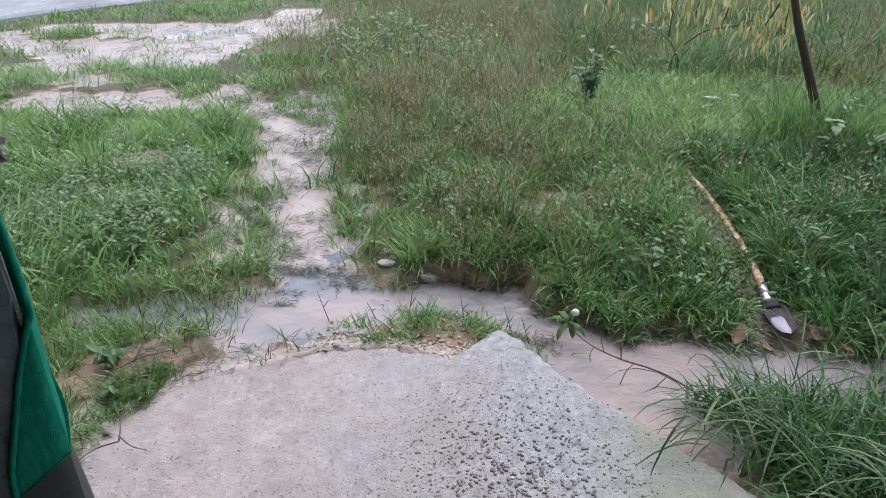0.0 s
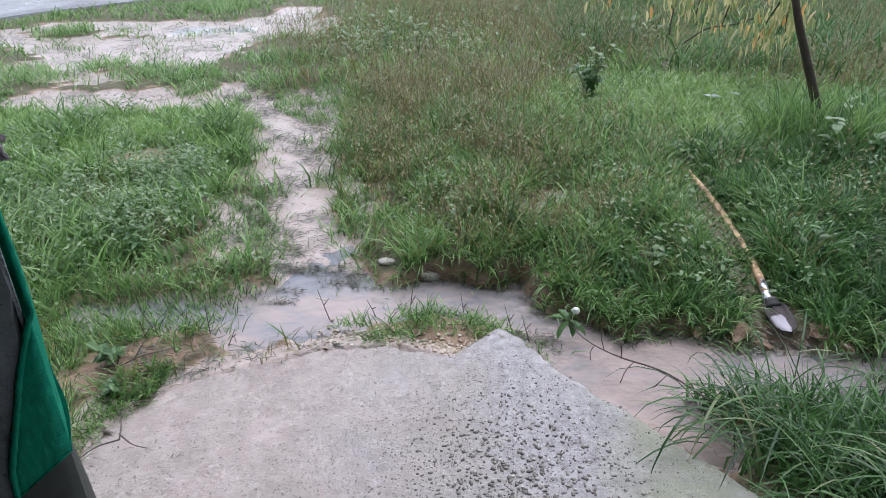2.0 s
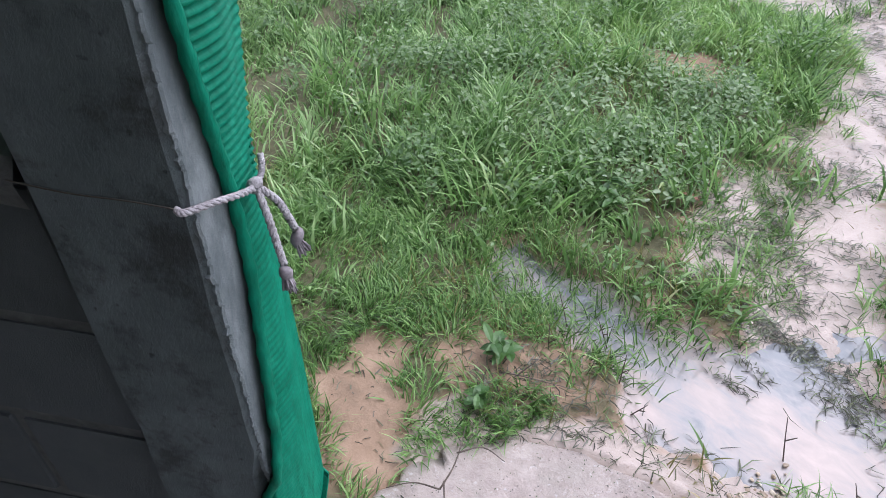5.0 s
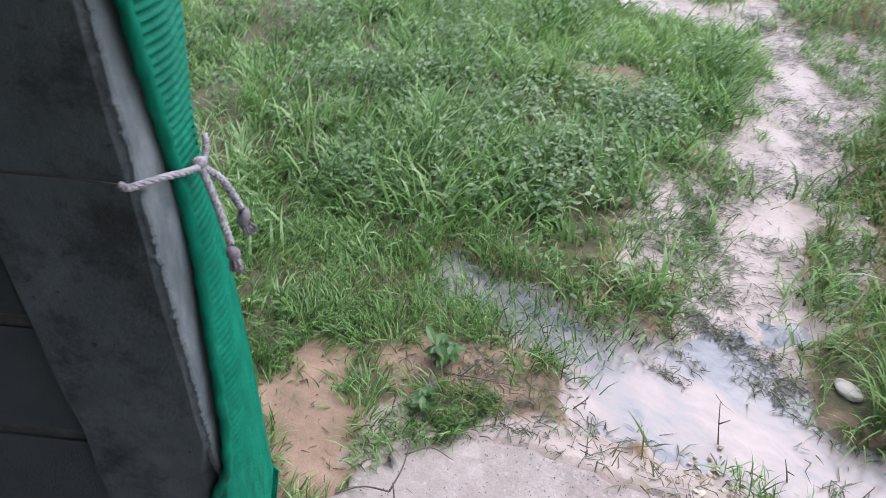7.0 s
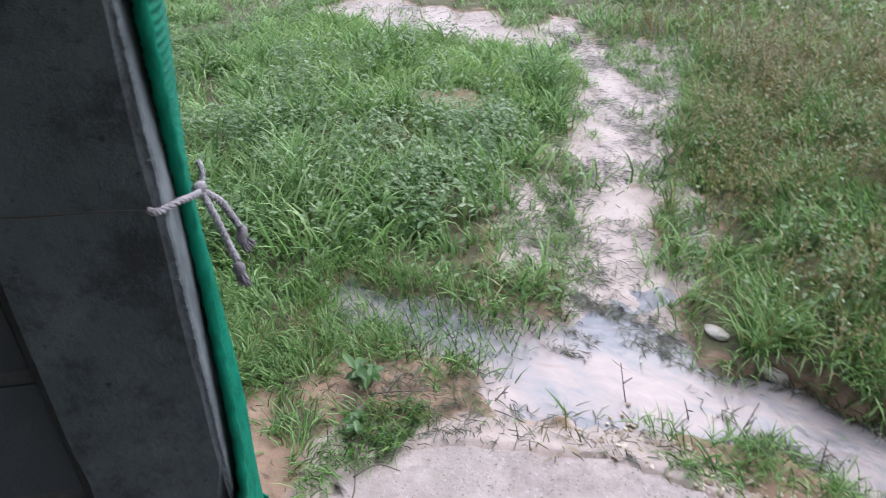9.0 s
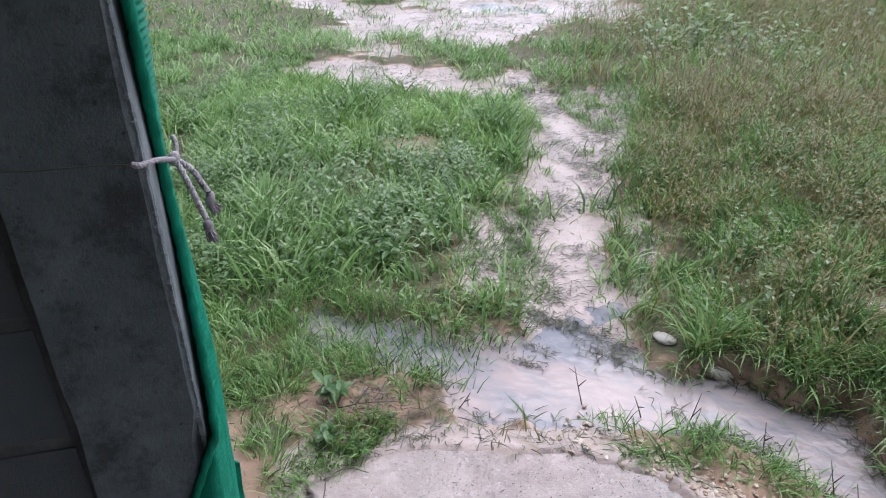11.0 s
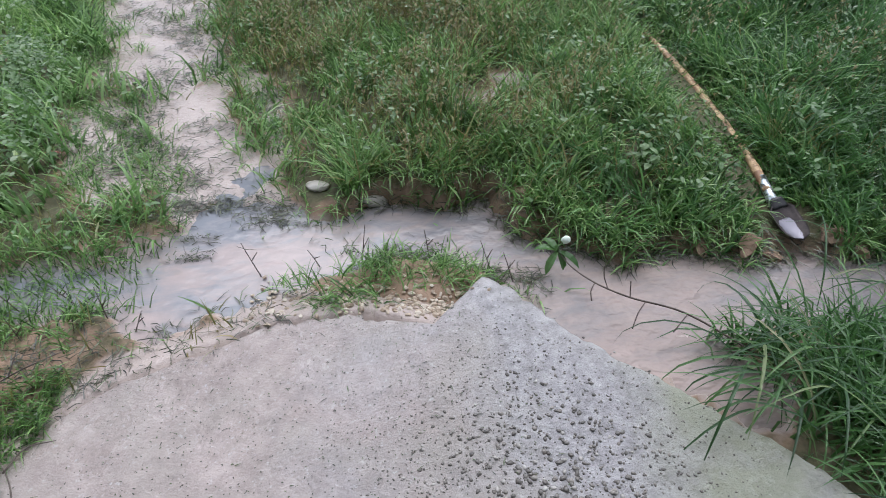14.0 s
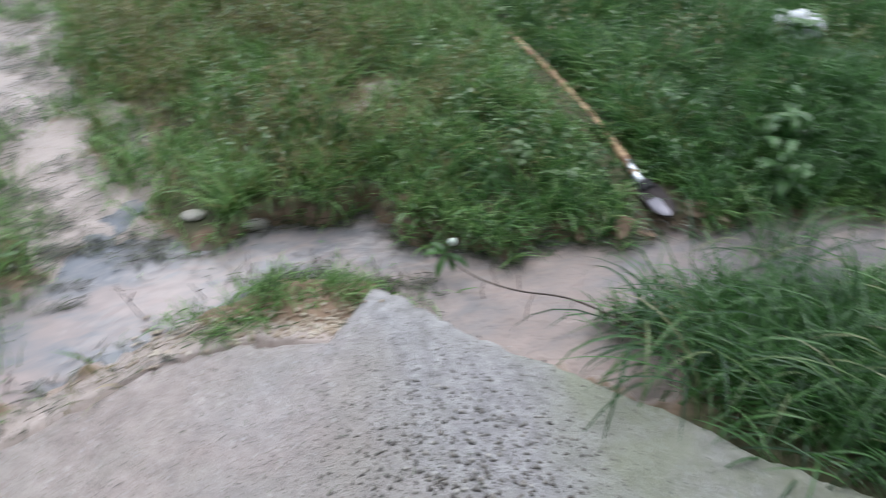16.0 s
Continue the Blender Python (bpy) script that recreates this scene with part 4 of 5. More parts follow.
for pts in (((-0.75, 1.2, 0.50), (-0.74, 1.22, 0.65), (-0.71, 1.2, 0.85)), ((-0.63, 1.2, 0.45), (-0.48, 1.2, 0.55), (-0.30, 1.2, 0.58), (-0.10, 1.15, 0.66))):
    bm = bmesh.new()
    tube(bm, curve(pts, 5), 0.006, 6)
    smooth(part("dead_branch", bm, TWIG, tree, "thin bare grey-brown branch"))


bm = bmesh.new()
tube(bm, curve([(0, 0, 0.0), (0.4, 0.03, 0.02), (0.8, 0.02, 0.0), (1.3, 0.08, 0.02)], 6), [0.05 + 0.006 * noise.noise((i * 0.9, 3, 0)) for i in range(19)], 10)
ob = smooth(part("log", bm, BARK))
ob.location = (5.45, 7.42, 0.16)
tagged(ob, "weathered brown log lying in the far grass", "log")


# ---- leafy plants ----
def make_plant(name, x, y, height, stems, leaves, size, mat, label, seed, spread=0.12, category="plant", face_up=0.2):
    r = random.Random(seed)
    ob = empty(name, pose(x, y, ground_z(x, y) - 0.01))
    for n in range(stems):
        a = r.uniform(0, 6.28)
        k = r.uniform(0.3, 1.0) * spread
        pts = curve([(0.02 * math.cos(a), 0.02 * math.sin(a), 0), (k * 0.4 * math.cos(a), k * 0.4 * math.sin(a), height * 0.5), (k * math.cos(a), k * math.sin(a), height * r.uniform(0.75, 1.0))], 5)
        bm = bmesh.new()
        tube(bm, pts, [0.004 - 0.0022 * i / len(pts) for i in range(len(pts))], 5)
        stem = smooth(part("stem", bm, WEED, ob))
        for i in range(leaves):
            q = pts[min(len(pts) - 1, int(len(pts) * (0.25 + 0.75 * r.random())))]
            bm = bmesh.new()
            leaf(bm, q, r.uniform(0, 6.28), size * r.uniform(0.6, 1.15), size * r.uniform(0.35, 0.55), r.uniform(0.2, 0.7), face_up + r.uniform(-0.3, 0.4))
            part("leaf", bm, {WEED: WEED_LEAF, PALE_LEAF: PALE_WEED}.get(mat, mat), stem)
    return tagged(ob, label, category)


make_plant("shrub", 1.27, 4.70, 0.30, 9, 16, 0.06, GRASS_DEEP, "small dark green shrub with narrow leaves", 1, 0.12, "shrub")
make_plant("shrub", 1.28, 4.80, 0.52, 5, 5, 0.085, PALE_LEAF, "pale-leaved seedling behind a dark shrub", 2, 0.15, "shrub")
for i, (x, y, h, s, m, lab) in enumerate(((-0.45, 6.6, 0.36, 0.11, PALE_LEAF, "pale green broad-leaved weed in the meadow"), (-0.2, 6.9, 0.34, 0.11, PALE_LEAF, "pale green broad-leaved weed in the meadow"), (-0.9, 6.8, 0.3, 0.09, WEED, "green broad-leaved weed in the meadow"),
                                        (-0.65, 7.2, 0.34, 0.1, PALE_LEAF, "pale green broad-leaved weed in the meadow"), (1.32, 2.30, 0.17, 0.05, PALE_LEAF, "small pale-leaved weed at the bank"), (1.16, 2.24, 0.12, 0.04, WEED, "green weed at the bank"),
                                        (1.55, 2.24, 0.14, 0.05, WEED, "broad-leaved weed beside the shovel"), (1.95, 2.45, 0.18, 0.055, WEED, "broad-leaved weed beside the shovel"), (2.18, 1.98, 0.24, 0.09, WEED, "large broad-leaved weed by the stream"),
                                        (2.32, 2.22, 0.24, 0.08, WEED, "large broad-leaved weed by the stream"), (2.50, 3.45, 0.30, 0.10, PALE_LEAF, "tall pale broad-leaved weed"), (2.62, 3.3, 0.28, 0.10, WEED, "tall green broad-leaved weed"),
                                        (2.75, 2.75, 0.30, 0.11, WEED, "tall green broad-leaved weed"), (-0.66, 1.66, 0.09, 0.065, WEED, "young broad-leaved weed on bare soil"), (-0.60, 1.50, 0.07, 0.05, WEED, "young broad-leaved weed on bare soil"),
                                        (2.60, 3.92, 0.34, 0.09, PALE_LEAF, "pale weed at the foot of the tree"), (-0.98, 2.43, 0.14, 0.06, WEED, "leafy weed in the lush grass"), (0.9, 7.4, 0.4, 0.1, WEED, "green weed in the far meadow"), (1.9, 6.6, 0.35, 0.09, PALE_LEAF, "pale weed in the far meadow"))):
    make_plant("weed", x, y, h, 3, 6, s, m, lab, 40 + i, 0.6 * h)

# long-bladed clumps beside the slab
def make_clump(x, y, n, length, label, seed, spread=0.16, bias=0.0, mat=None):
    r = random.Random(seed)
    ob = empty("grass_clump", pose(x, y, ground_z(x, y) - 0.01))
    for i in range(n):
        a = r.uniform(0, 6.28) if r.random() > bias else r.gauss(2.7, 0.7)
        q = (r.gauss(0, spread * 0.5), r.gauss(0, spread * 0.5), 0)
        bm = bmesh.new()
        leaf(bm, q, a, length * r.uniform(0.5, 1.1), r.uniform(0.004, 0.0085), r.uniform(0.5, 1.35), r.uniform(0.8, 1.5), 0.3, 7)
        part("blade", bm, mat or CLUMP, ob)
    return tagged(ob, label, "grass clump", "tufts in the sward" if mat else "clumps beside the slab")


make_clump(1.52, 1.38, 78, 0.46, "clump of long dark green drooping grass beside the slab", 1, 0.22, 0.45)
make_clump(1.80, 1.36, 80, 0.40, "clump of long dark green drooping grass beside the slab", 2, 0.25, 0.3)
make_clump(1.66, 1.10, 80, 0.36, "clump of long dark green drooping grass beside the slab", 3, 0.22, 0.2)
make_clump(2.02, 1.12, 85, 0.36, "clump of long dark green grass", 4, 0.25)
make_clump(1.98, 1.72, 70, 0.46, "tall upright clump of green grass in the stream", 5, 0.12)
make_clump(-1.22, 2.52, 60, 0.34, "tuft of long arching green grass in the lush sward", 7, 0.14, mat=TUFT)
make_clump(-1.60, 2.75, 50, 0.34, "tuft of long arching green grass in the lush sward", 8, 0.16, mat=TUFT)
make_clump(-0.48, 2.18, 60, 0.16, "short green tuft at the water's edge", 9, 0.12, mat=TUFT)
make_clump(-0.95, 3.9, 60, 0.22, "green tuft beside the muddy track", 10, 0.2, mat=TUFT)
make_clump(-1.35, 4.15, 60, 0.24, "green tuft beside the muddy track", 11, 0.2, mat=TUFT)
make_clump(2.05, 2.75, 60, 0.40, "tuft of long arching green grass near the shovel", 12, 0.14, mat=TUFT)
make_clump(0.02, 2.75, 50, 0.20, "green tuft beside the muddy track", 13, 0.16, mat=TUFT)
make_clump(2.2, 1.0, 90, 0.40, "clump of long dark green grass", 6, 0.25)

arch = empty("grass_clump", pose(1.40, 1.42, 0.0))
r = random.Random(77)
for i in range(16):
    bm = bmesh.new()
    leaf(bm, (r.gauss(0, 0.06), r.gauss(0, 0.06), 0.03), r.gauss(3.0, 0.6), r.uniform(0.30, 0.50), r.uniform(0.006, 0.010), r.uniform(1.0, 1.6), r.uniform(0.9, 1.4), 0.3, 8)
    part("blade", bm, CLUMP, arch)
tagged(arch, "long dark grass blades arching over the slab edge", "grass clump", "clumps beside the slab")

# sprout with a pale bud on a long dry twig
sprout = empty("sprout", pose(1.24, 1.66, 0.0))
tagged(sprout, "dry arching twig bearing a green sprout with a pale bud", "twig")
bm = bmesh.new()
tube(bm, curve([(0.16, -0.16, 0.05), (0.0, 0.0, 0.075), (-0.14, 0.08, 0.075), (-0.22, 0.16, 0.065), (-0.27, 0.24, 0.06), (-0.30, 0.30, 0.075)], 6), [0.0032 - 0.00004 * i for i in range(31)], 6)
for pts in (((-0.22, 0.16, 0.065), (-0.235, 0.14, 0.05), (-0.235, 0.12, 0.03)), ((-0.19, 0.13, 0.067), (-0.20, 0.15, 0.10), (-0.20, 0.16, 0.13)), ((-0.1, 0.06, 0.075), (-0.13, 0.03, 0.06), (-0.15, 0.0, 0.03)), ((-0.14, 0.08, 0.075), (-0.14, 0.10, 0.12)), ((0.0, 0.0, 0.075), (-0.05, -0.04, 0.05))):
    tube(bm, curve(pts, 4), 0.0018, 5)
smooth(part("twig", bm, TWIG, sprout))
for a, r0, ln in ((2.9, 0.1, 0.08), (3.9, -0.7, 0.09), (5.6, -0.3, 0.09), (5.2, -0.9, 0.07), (2.2, 0.3, 0.07)):
    bm = bmesh.new()
    leaf(bm, (-0.30, 0.30, 0.075), a, ln, 0.026, 0.6, r0 + 0.3)
    part("leaf", bm, WEED_LEAF, sprout)
bm = bmesh.new()
tube(bm, curve([(-0.30, 0.30, 0.075), (-0.298, 0.303, 0.09), (-0.285, 0.306, 0.103)], 4), 0.003, 6)
smooth(part("shoot", bm, PALE_WEED, sprout, "pale green shoot"))
bm = bmesh.new()
lump(bm, (-0.278, 0.307, 0.112), (0.017, 0.012, 0.013), random.Random(2), 2, 0.16)
smooth(part("bud", bm, BUD, sprout, "pale greenish-white bud"))


# twigs lying on the slab and standing in the wash
def make_twig(x, y, z, forks, label, radius=0.0026):
    ob = empty("twig", pose(x, y, z))
    bm = bmesh.new()
    for pts in forks:
        cp = curve(pts, 5)
        tube(bm, cp, [radius * (1 - 0.6 * i / len(cp)) for i in range(len(cp))], 5)
    smooth(part("stick", bm, TWIG, ob))
    return tagged(ob, label, "twig")


make_twig(-0.42, 1.24, 0.07, [((0, 0, 0), (-0.03, 0.07, 0.008), (-0.10, 0.16, 0.004)), ((-0.01, 0.02, 0.002), (0.05, -0.02, 0.004), (0.10, -0.03, 0.002)), ((-0.05, 0.09, 0.008), (-0.02, 0.15, 0.012), (0.04, 0.17, 0.005)), ((0, 0, 0), (-0.05, -0.04, 0.004), (-0.08, -0.1, 0.002))], "dark forked twig on the wet slab")
make_twig(-0.62, 1.60, 0.05, [((0, 0, 0.0), (0.08, 0.03, 0.03), (0.17, 0.10, 0.02)), ((0.05, 0.02, 0.015), (0.07, 0.08, 0.06))], "dark twig on bare soil")
rng = random.Random(21)
for x, y in ((-0.48, 1.80), (-0.60, 1.78), (-0.40, 1.86), (-0.52, 1.95), (0.02, 2.02), (0.20, 2.05), (0.33, 2.02), (-0.66, 1.92), (0.74, 1.96), (0.80, 1.92), (-0.32, 1.82), (0.55, 2.05)):
    h = rng.uniform(0.08, 0.17)
    lx, ly = rng.uniform(-0.05, 0.05), rng.uniform(-0.03, 0.03)
    make_twig(x, y, -0.01, [((0, 0, 0), (lx * 0.5, ly * 0.4, h * 0.5), (lx, ly, h)), ((lx * 0.5, ly * 0.4, h * 0.5), (lx * 0.5 + 0.02, ly, h * 0.7))], "thin dry dark stalk standing in shallow water", 0.0022)

# ---- blocks of the wall ----
rng = random.Random(6)
me = {}
for kind, ln in (("full", 0.388), ("half", 0.188)):
    bm = bmesh.new()
    rough_box(bm, -ln, 0.0, 0.0, 0.06, 0.0, 0.186, 0.0, 0.005)
    m = bpy.data.meshes.new("block_" + kind)
    bm.to_mesh(m)
    bm.free()
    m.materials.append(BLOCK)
    me[kind] = m
for row in range(6):
    x = -0.006 - (0.2 if row % 2 else 0.0)
    if row % 2:
        b = new("block", me["half"])
        b.parent, b.location = wall, (-0.006, 0.016, 0.02 + row * 0.198)
    while x > -3.0:
        b = new("block", me["full"])
        b.parent = wall
        b.location = (x, 0.016 + rng.uniform(-0.004, 0.004), 0.02 + row * 0.198)
        x -= 0.4

# ---- grass ----
R = np.random.RandomState(7)


def tussock(pts, seed):
    """A direction that neighbouring blades share, so that the sward lies in tussocks."""
    return 5.0 * wave(pts[:, 0], pts[:, 1], 3.2, seed) + 3.0 * wave(pts[:, 0], pts[:, 1], 8.0, seed + 1)


def blades(name, pts, height, width, lean, bend, material, label, heading=None, category="grass"):
    """Many grass blades as one mesh: each a tapering strip of three lengths that bows over."""
    n = len(pts)
    h = height * R.uniform(0.55, 1.15, n)
    a = R.uniform(0, 2 * np.pi, n) if heading is None else heading + R.normal(0, 0.95, n)
    face = R.uniform(0, 2 * np.pi, n)
    le, be = lean * R.uniform(0.2, 1.6, n), bend * R.uniform(0.3, 1.6, n)
    wd = width * R.uniform(0.6, 1.3, n) * 0.5
    z0 = land(pts[:, 0], pts[:, 1]) - 0.008
    px, py, pz = pts[:, 0].copy(), pts[:, 1].copy(), z0.copy()
    V = np.zeros((n, 7, 3), dtype=np.float32)
    ang = le.copy()
    sx, sy = -np.sin(face), np.cos(face)
    for lv, wf in enumerate((0.8, 1.0, 0.7)):
        V[:, lv * 2] = np.stack([px + sx * wd * wf, py + sy * wd * wf, pz], -1)
        V[:, lv * 2 + 1] = np.stack([px - sx * wd * wf, py - sy * wd * wf, pz], -1)
        step = h / 3
        px, py, pz = px + np.cos(a) * np.sin(ang) * step, py + np.sin(a) * np.sin(ang) * step, pz + np.cos(ang) * step
        ang = np.minimum(ang + be, 2.2)
    V[:, 6] = np.stack([px, py, pz], -1)
    base = (np.arange(n) * 7)[:, None]
    loops = (base + np.array([0, 1, 3, 2, 2, 3, 5, 4, 4, 5, 6])[None]).ravel()
    starts = ((np.arange(n) * 11)[:, None] + np.array([0, 4, 8])[None]).ravel()
    ob = arrays(name, V.reshape(-1, 3), loops, starts, material)
    return tagged(ob, label, category, kind="stuff")


def scatter(n, x0, x1, y0, y1, keep):
    x, y = R.uniform(x0, x1, n), R.uniform(y0, y1, n)
    ok = R.uniform(0, 1, n) < keep(x, y)
    ok &= ~in_slab(x, y) & ~((x < 0.3) & (y < 0.95) & (x > -2.6) & (y < 0.73 + (x + 0.33) * 0.855 + 0.14))
    return np.stack([x[ok], y[ok]], -1)


def bare(x, y):
    """1 where nothing grows, 0 in full sward."""
    d = np.minimum(field(x, y, STREAM) + 0.01, field(x, y, TRACK, 0.08))
    d = np.minimum(d, np.minimum(field(x, y, SPARSE) + 0.03, field(x, y, MUDBARE, 0.05)))
    d = d + 0.05 * wave(x, y, 11.0, 4) + 0.03 * wave(x, y, 27.0, 2)
    return np.clip(1 - (d + 0.02) / 0.19, 0, 1)


def soft(x, a, b):
    return np.clip((x - a) / (b - a), 0, 1)


def right_of(x, y):
    """1 in the meadow right of the muddy track."""
    return soft(x - (0.05 - 0.42 * (y - 2.4)), -0.1, 0.25)


def patch(x, y, cx, cy, rx, ry):
    return np.clip(1.6 - 1.6 * np.hypot((x - cx) / rx, (y - cy) / ry), 0, 1)


def near_handle(x, y):
    """1 where the shovel has pressed the grass down, on its near side above all."""
    d = np.minimum(capsule(x, y, (1.70, 2.1, 1.71, 3.55, 0.03)), capsule(x, y, (1.66, 2.0, 1.66, 3.4, 0.05)))
    return np.clip(1 - d / 0.10, 0, 1)


def near_spade(x, y):
    return np.hypot((x - 1.72) / 0.13, (y - 1.98) / 0.16) < 1


def bright(x, y):
    return np.maximum(patch(x, y, 1.9, 4.7, 1.5, 0.9), patch(x, y, 2.3, 4.1, 0.9, 0.6))


full = lambda x, y: (1 - bare(x, y)) * (1 - near_spade(x, y)) * (np.hypot((x - 0.18) / 0.09, (y - 2.40) / 0.09) > 1)

PALE_SPOTS = ((-1.15, 4.2, 0.55, 0.7), (-1.8, 4.3, 1.0, 0.6), (-2.7, 4.1, 0.8, 0.7), (-2.2, 3.6, 0.9, 0.5))
lush = scatter(105000, -5.4, 0.0, 1.1, 5.2, lambda x, y: full(x, y) * np.maximum(soft(y, 1.85, 2.15), soft(-x, 1.05, 1.35)) * (1 - 0.75 * patch(x, y, -0.95, 1.98, 0.6, 0.2)) * (1 - 0.55 * patch(x, y, -0.75, 2.9, 0.45, 0.6)) * (1 - right_of(x, y)) * (0.12 + 0.88 * soft(wave(x, y, 2.2, 3) + 0.7 * wave(x, y, 6.5, 1), -0.4, 0.5)))
tall = 0.075 + 0.10 * soft(wave(lush[:, 0], lush[:, 1], 1.7, 1) + 0.7 * wave(lush[:, 0], lush[:, 1], 5.0, 4), -0.4, 0.8) + 0.10 * patch(lush[:, 0], lush[:, 1], -1.5, 2.7, 0.9, 0.6)
blades("lush_grass", lush, tall * 1.1, 0.0102, 0.45, 0.42, GRASS_BRIGHT, "lush bright green grass beside the muddy track", heading=tussock(lush, 1))
tufts = scatter(13000, -3.2, -0.2, 1.9, 4.8, lambda x, y: full(x, y) * (1 - right_of(x, y)) * soft(wave(x, y, 3.1, 6) + 0.6 * wave(x, y, 9, 1), 0.2, 0.8))
blades("tall_tufts", tufts, 0.27, 0.0115, 0.35, 0.5, GRASS, "taller arching tufts of green grass")
thin = scatter(16000, -2.0, 0.2, 1.5, 5.5, lambda x, y: full(x, y) * (1 - right_of(x, y)) * soft(-wave(x, y, 2.2, 3), -0.2, 0.4))
blades("thin_grass", thin, 0.10, 0.004, 0.6, 0.3, GRASS_DRY, "thin olive grass on trodden soil")

trod = scatter(60000, -2.0, 0.6, 2.2, 5.8, lambda x, y: np.clip(1 - np.abs(np.minimum(field(x, y, TRACK, 0.08), field(x, y, SPARSE) + 0.02) - 0.07) / 0.12, 0, 1) * soft(wave(x, y, 6.0, 3) + 0.7 * wave(x, y, 15, 5), -0.5, 0.6) * 0.8)
blades("trodden_grass", trod, 0.095, 0.0042, 0.95, 0.35, GRASS, "trodden wet grass at the edge of the mud")
tr = random.Random(19)
spots = []
while len(spots) < 34:
    q = (tr.uniform(-1.6, 0.25), tr.uniform(2.3, 6.0))
    if -0.16 < float(field(np.array(q[0]), np.array(q[1]), TRACK, 0.08)) < 0.12:
        spots.append((*q, tr.uniform(0.03, 0.10)))
mixed = scatter(70000, -1.5, 0.3, 2.2, 5.8, lambda x, y: (field(x, y, SPARSE) < 0.06) * soft(wave(x, y, 8.0, 5) + 0.8 * wave(x, y, 19, 2), -0.6, 0.3))
blades("trampled_grass", mixed, 0.075, 0.0048, 1.0, 0.4, GRASS, "trampled wet grass over the mud", heading=tussock(mixed, 12))
knots = np.concatenate([np.stack([R.normal(cx, rr * 0.55, int(900 * rr)), R.normal(cy, rr * 0.5, int(900 * rr))], -1) for cx, cy, rr in spots])
blades("mud_knots", knots, 0.085, 0.0048, 0.85, 0.4, GRASS, "small knots of flattened grass in the muddy track")
isles = scatter(70000, -6.0, -1.2, 4.9, 10.6, lambda x, y: np.max([patch(x, y, cx, cy, rr * 1.3, rr) for cx, cy, rr in ((-4.65, 7.95, 0.34), (-2.50, 5.95, 0.42), (-2.15, 5.75, 0.30), (-1.90, 5.30, 0.20), (-1.30, 5.60, 0.28), (-3.9, 5.75, 0.55), (-3.2, 6.2, 0.25), (-1.5, 6.5, 0.4), (-3.5, 9.9, 0.6))], axis=0) * (0.3 + 0.7 * soft(wave(x, y, 6, 2), -0.4, 0.4)))
blades("mud_isles", isles, 0.17, 0.0085, 0.6, 0.45, GRASS_BRIGHT, "islands of bright grass in the flooded mud", heading=tussock(isles, 8))

sunny = scatter(90000, -3.8, 0.0, 3.0, 5.0, lambda x, y: full(x, y) * (1 - right_of(x, y)) * np.max([patch(x, y, cx, cy, rx, ry) for cx, cy, rx, ry in PALE_SPOTS], axis=0) * (0.3 + 0.7 * soft(wave(x, y, 5, 7), -0.4, 0.4)))
blades("yellow_grass", sunny, 0.17, 0.0078, 0.75, 0.45, GRASS_MAT, "fine yellow-green grass near the track", heading=tussock(sunny, 9))

mead = scatter(140000, -0.6, 4.2, 1.9, 5.2, lambda x, y: full(x, y) * right_of(x, y) * (1 - 0.8 * bright(x, y)) * (0.06 + 0.94 * soft(wave(x, y, 9.0, 5) + 0.6 * wave(x, y, 3.5, 2), -0.35, 0.4)))
mh = (0.12 + 0.14 * soft(wave(mead[:, 0], mead[:, 1], 1.5, 2) + 0.8 * wave(mead[:, 0], mead[:, 1], 5.5, 3), -0.6, 0.9)) * (1 - 0.5 * bright(mead[:, 0], mead[:, 1])) * (1 - 0.78 * near_handle(mead[:, 0], mead[:, 1])) * (0.6 + 0.4 * soft(mead[:, 1], 2.1, 2.6)) * (1 - 0.6 * patch(mead[:, 0], mead[:, 1], 2.93, 2.82, 0.28, 0.3))
blades("meadow_grass", mead, mh, 0.0078, 0.5, 0.48, GRASS, "dense green meadow grass on the bank", heading=tussock(mead, 2))
deep = scatter(60000, 0.9, 4.4, 1.9, 4.6, lambda x, y: full(x, y) * right_of(x, y) * soft(x + 0.25 * wave(x, y, 2, 5), 1.0, 1.7) * (1 - bright(x, y)))
dh = (0.13 + 0.10 * soft(deep[:, 0], 1.8, 2.6) + 0.09 * soft(wave(deep[:, 0], deep[:, 1], 5.0, 2), -0.3, 0.8)) * (1 - 0.78 * near_handle(deep[:, 0], deep[:, 1])) * (1 - 0.6 * patch(deep[:, 0], deep[:, 1], 2.93, 2.82, 0.28, 0.3))
blades("dark_grass", deep, dh, 0.0085, 0.5, 0.5, GRASS_DEEP, "dark green rank grass round the shovel", heading=tussock(deep, 3))
under = scatter(20000, 1.3, 3.2, 0.3, 1.75, lambda x, y: (1 - bare(x, y)) * soft(x + y * 0.9, 2.45, 2.75))
blades("undergrowth", under, 0.20, 0.008, 0.5, 0.5, GRASS_DEEP, "dark grass between the long clumps")
ring = scatter(5000, 2.0, 3.2, 3.3, 4.6, lambda x, y: patch(x, y, 2.56, 3.86, 0.5, 0.4))
blades("tree_grass", ring, 0.40, 0.0075, 0.3, 0.35, GRASS, "tall grass hiding the foot of the tree")
lawn = scatter(56000, 0.6, 3.6, 3.4, 5.7, lambda x, y: bright(x, y))
blades("pale_grass", lawn, 0.19, 0.0092, 0.95, 0.5, GRASS_MAT, "matted bright green grass", heading=tussock(lawn, 6))
fringe = scatter(24000, 0.2, 2.6, 1.8, 2.6, lambda x, y: full(x, y) * np.clip(1 - np.abs(field(x, y, STREAM) - 0.09) / 0.12, 0, 1))
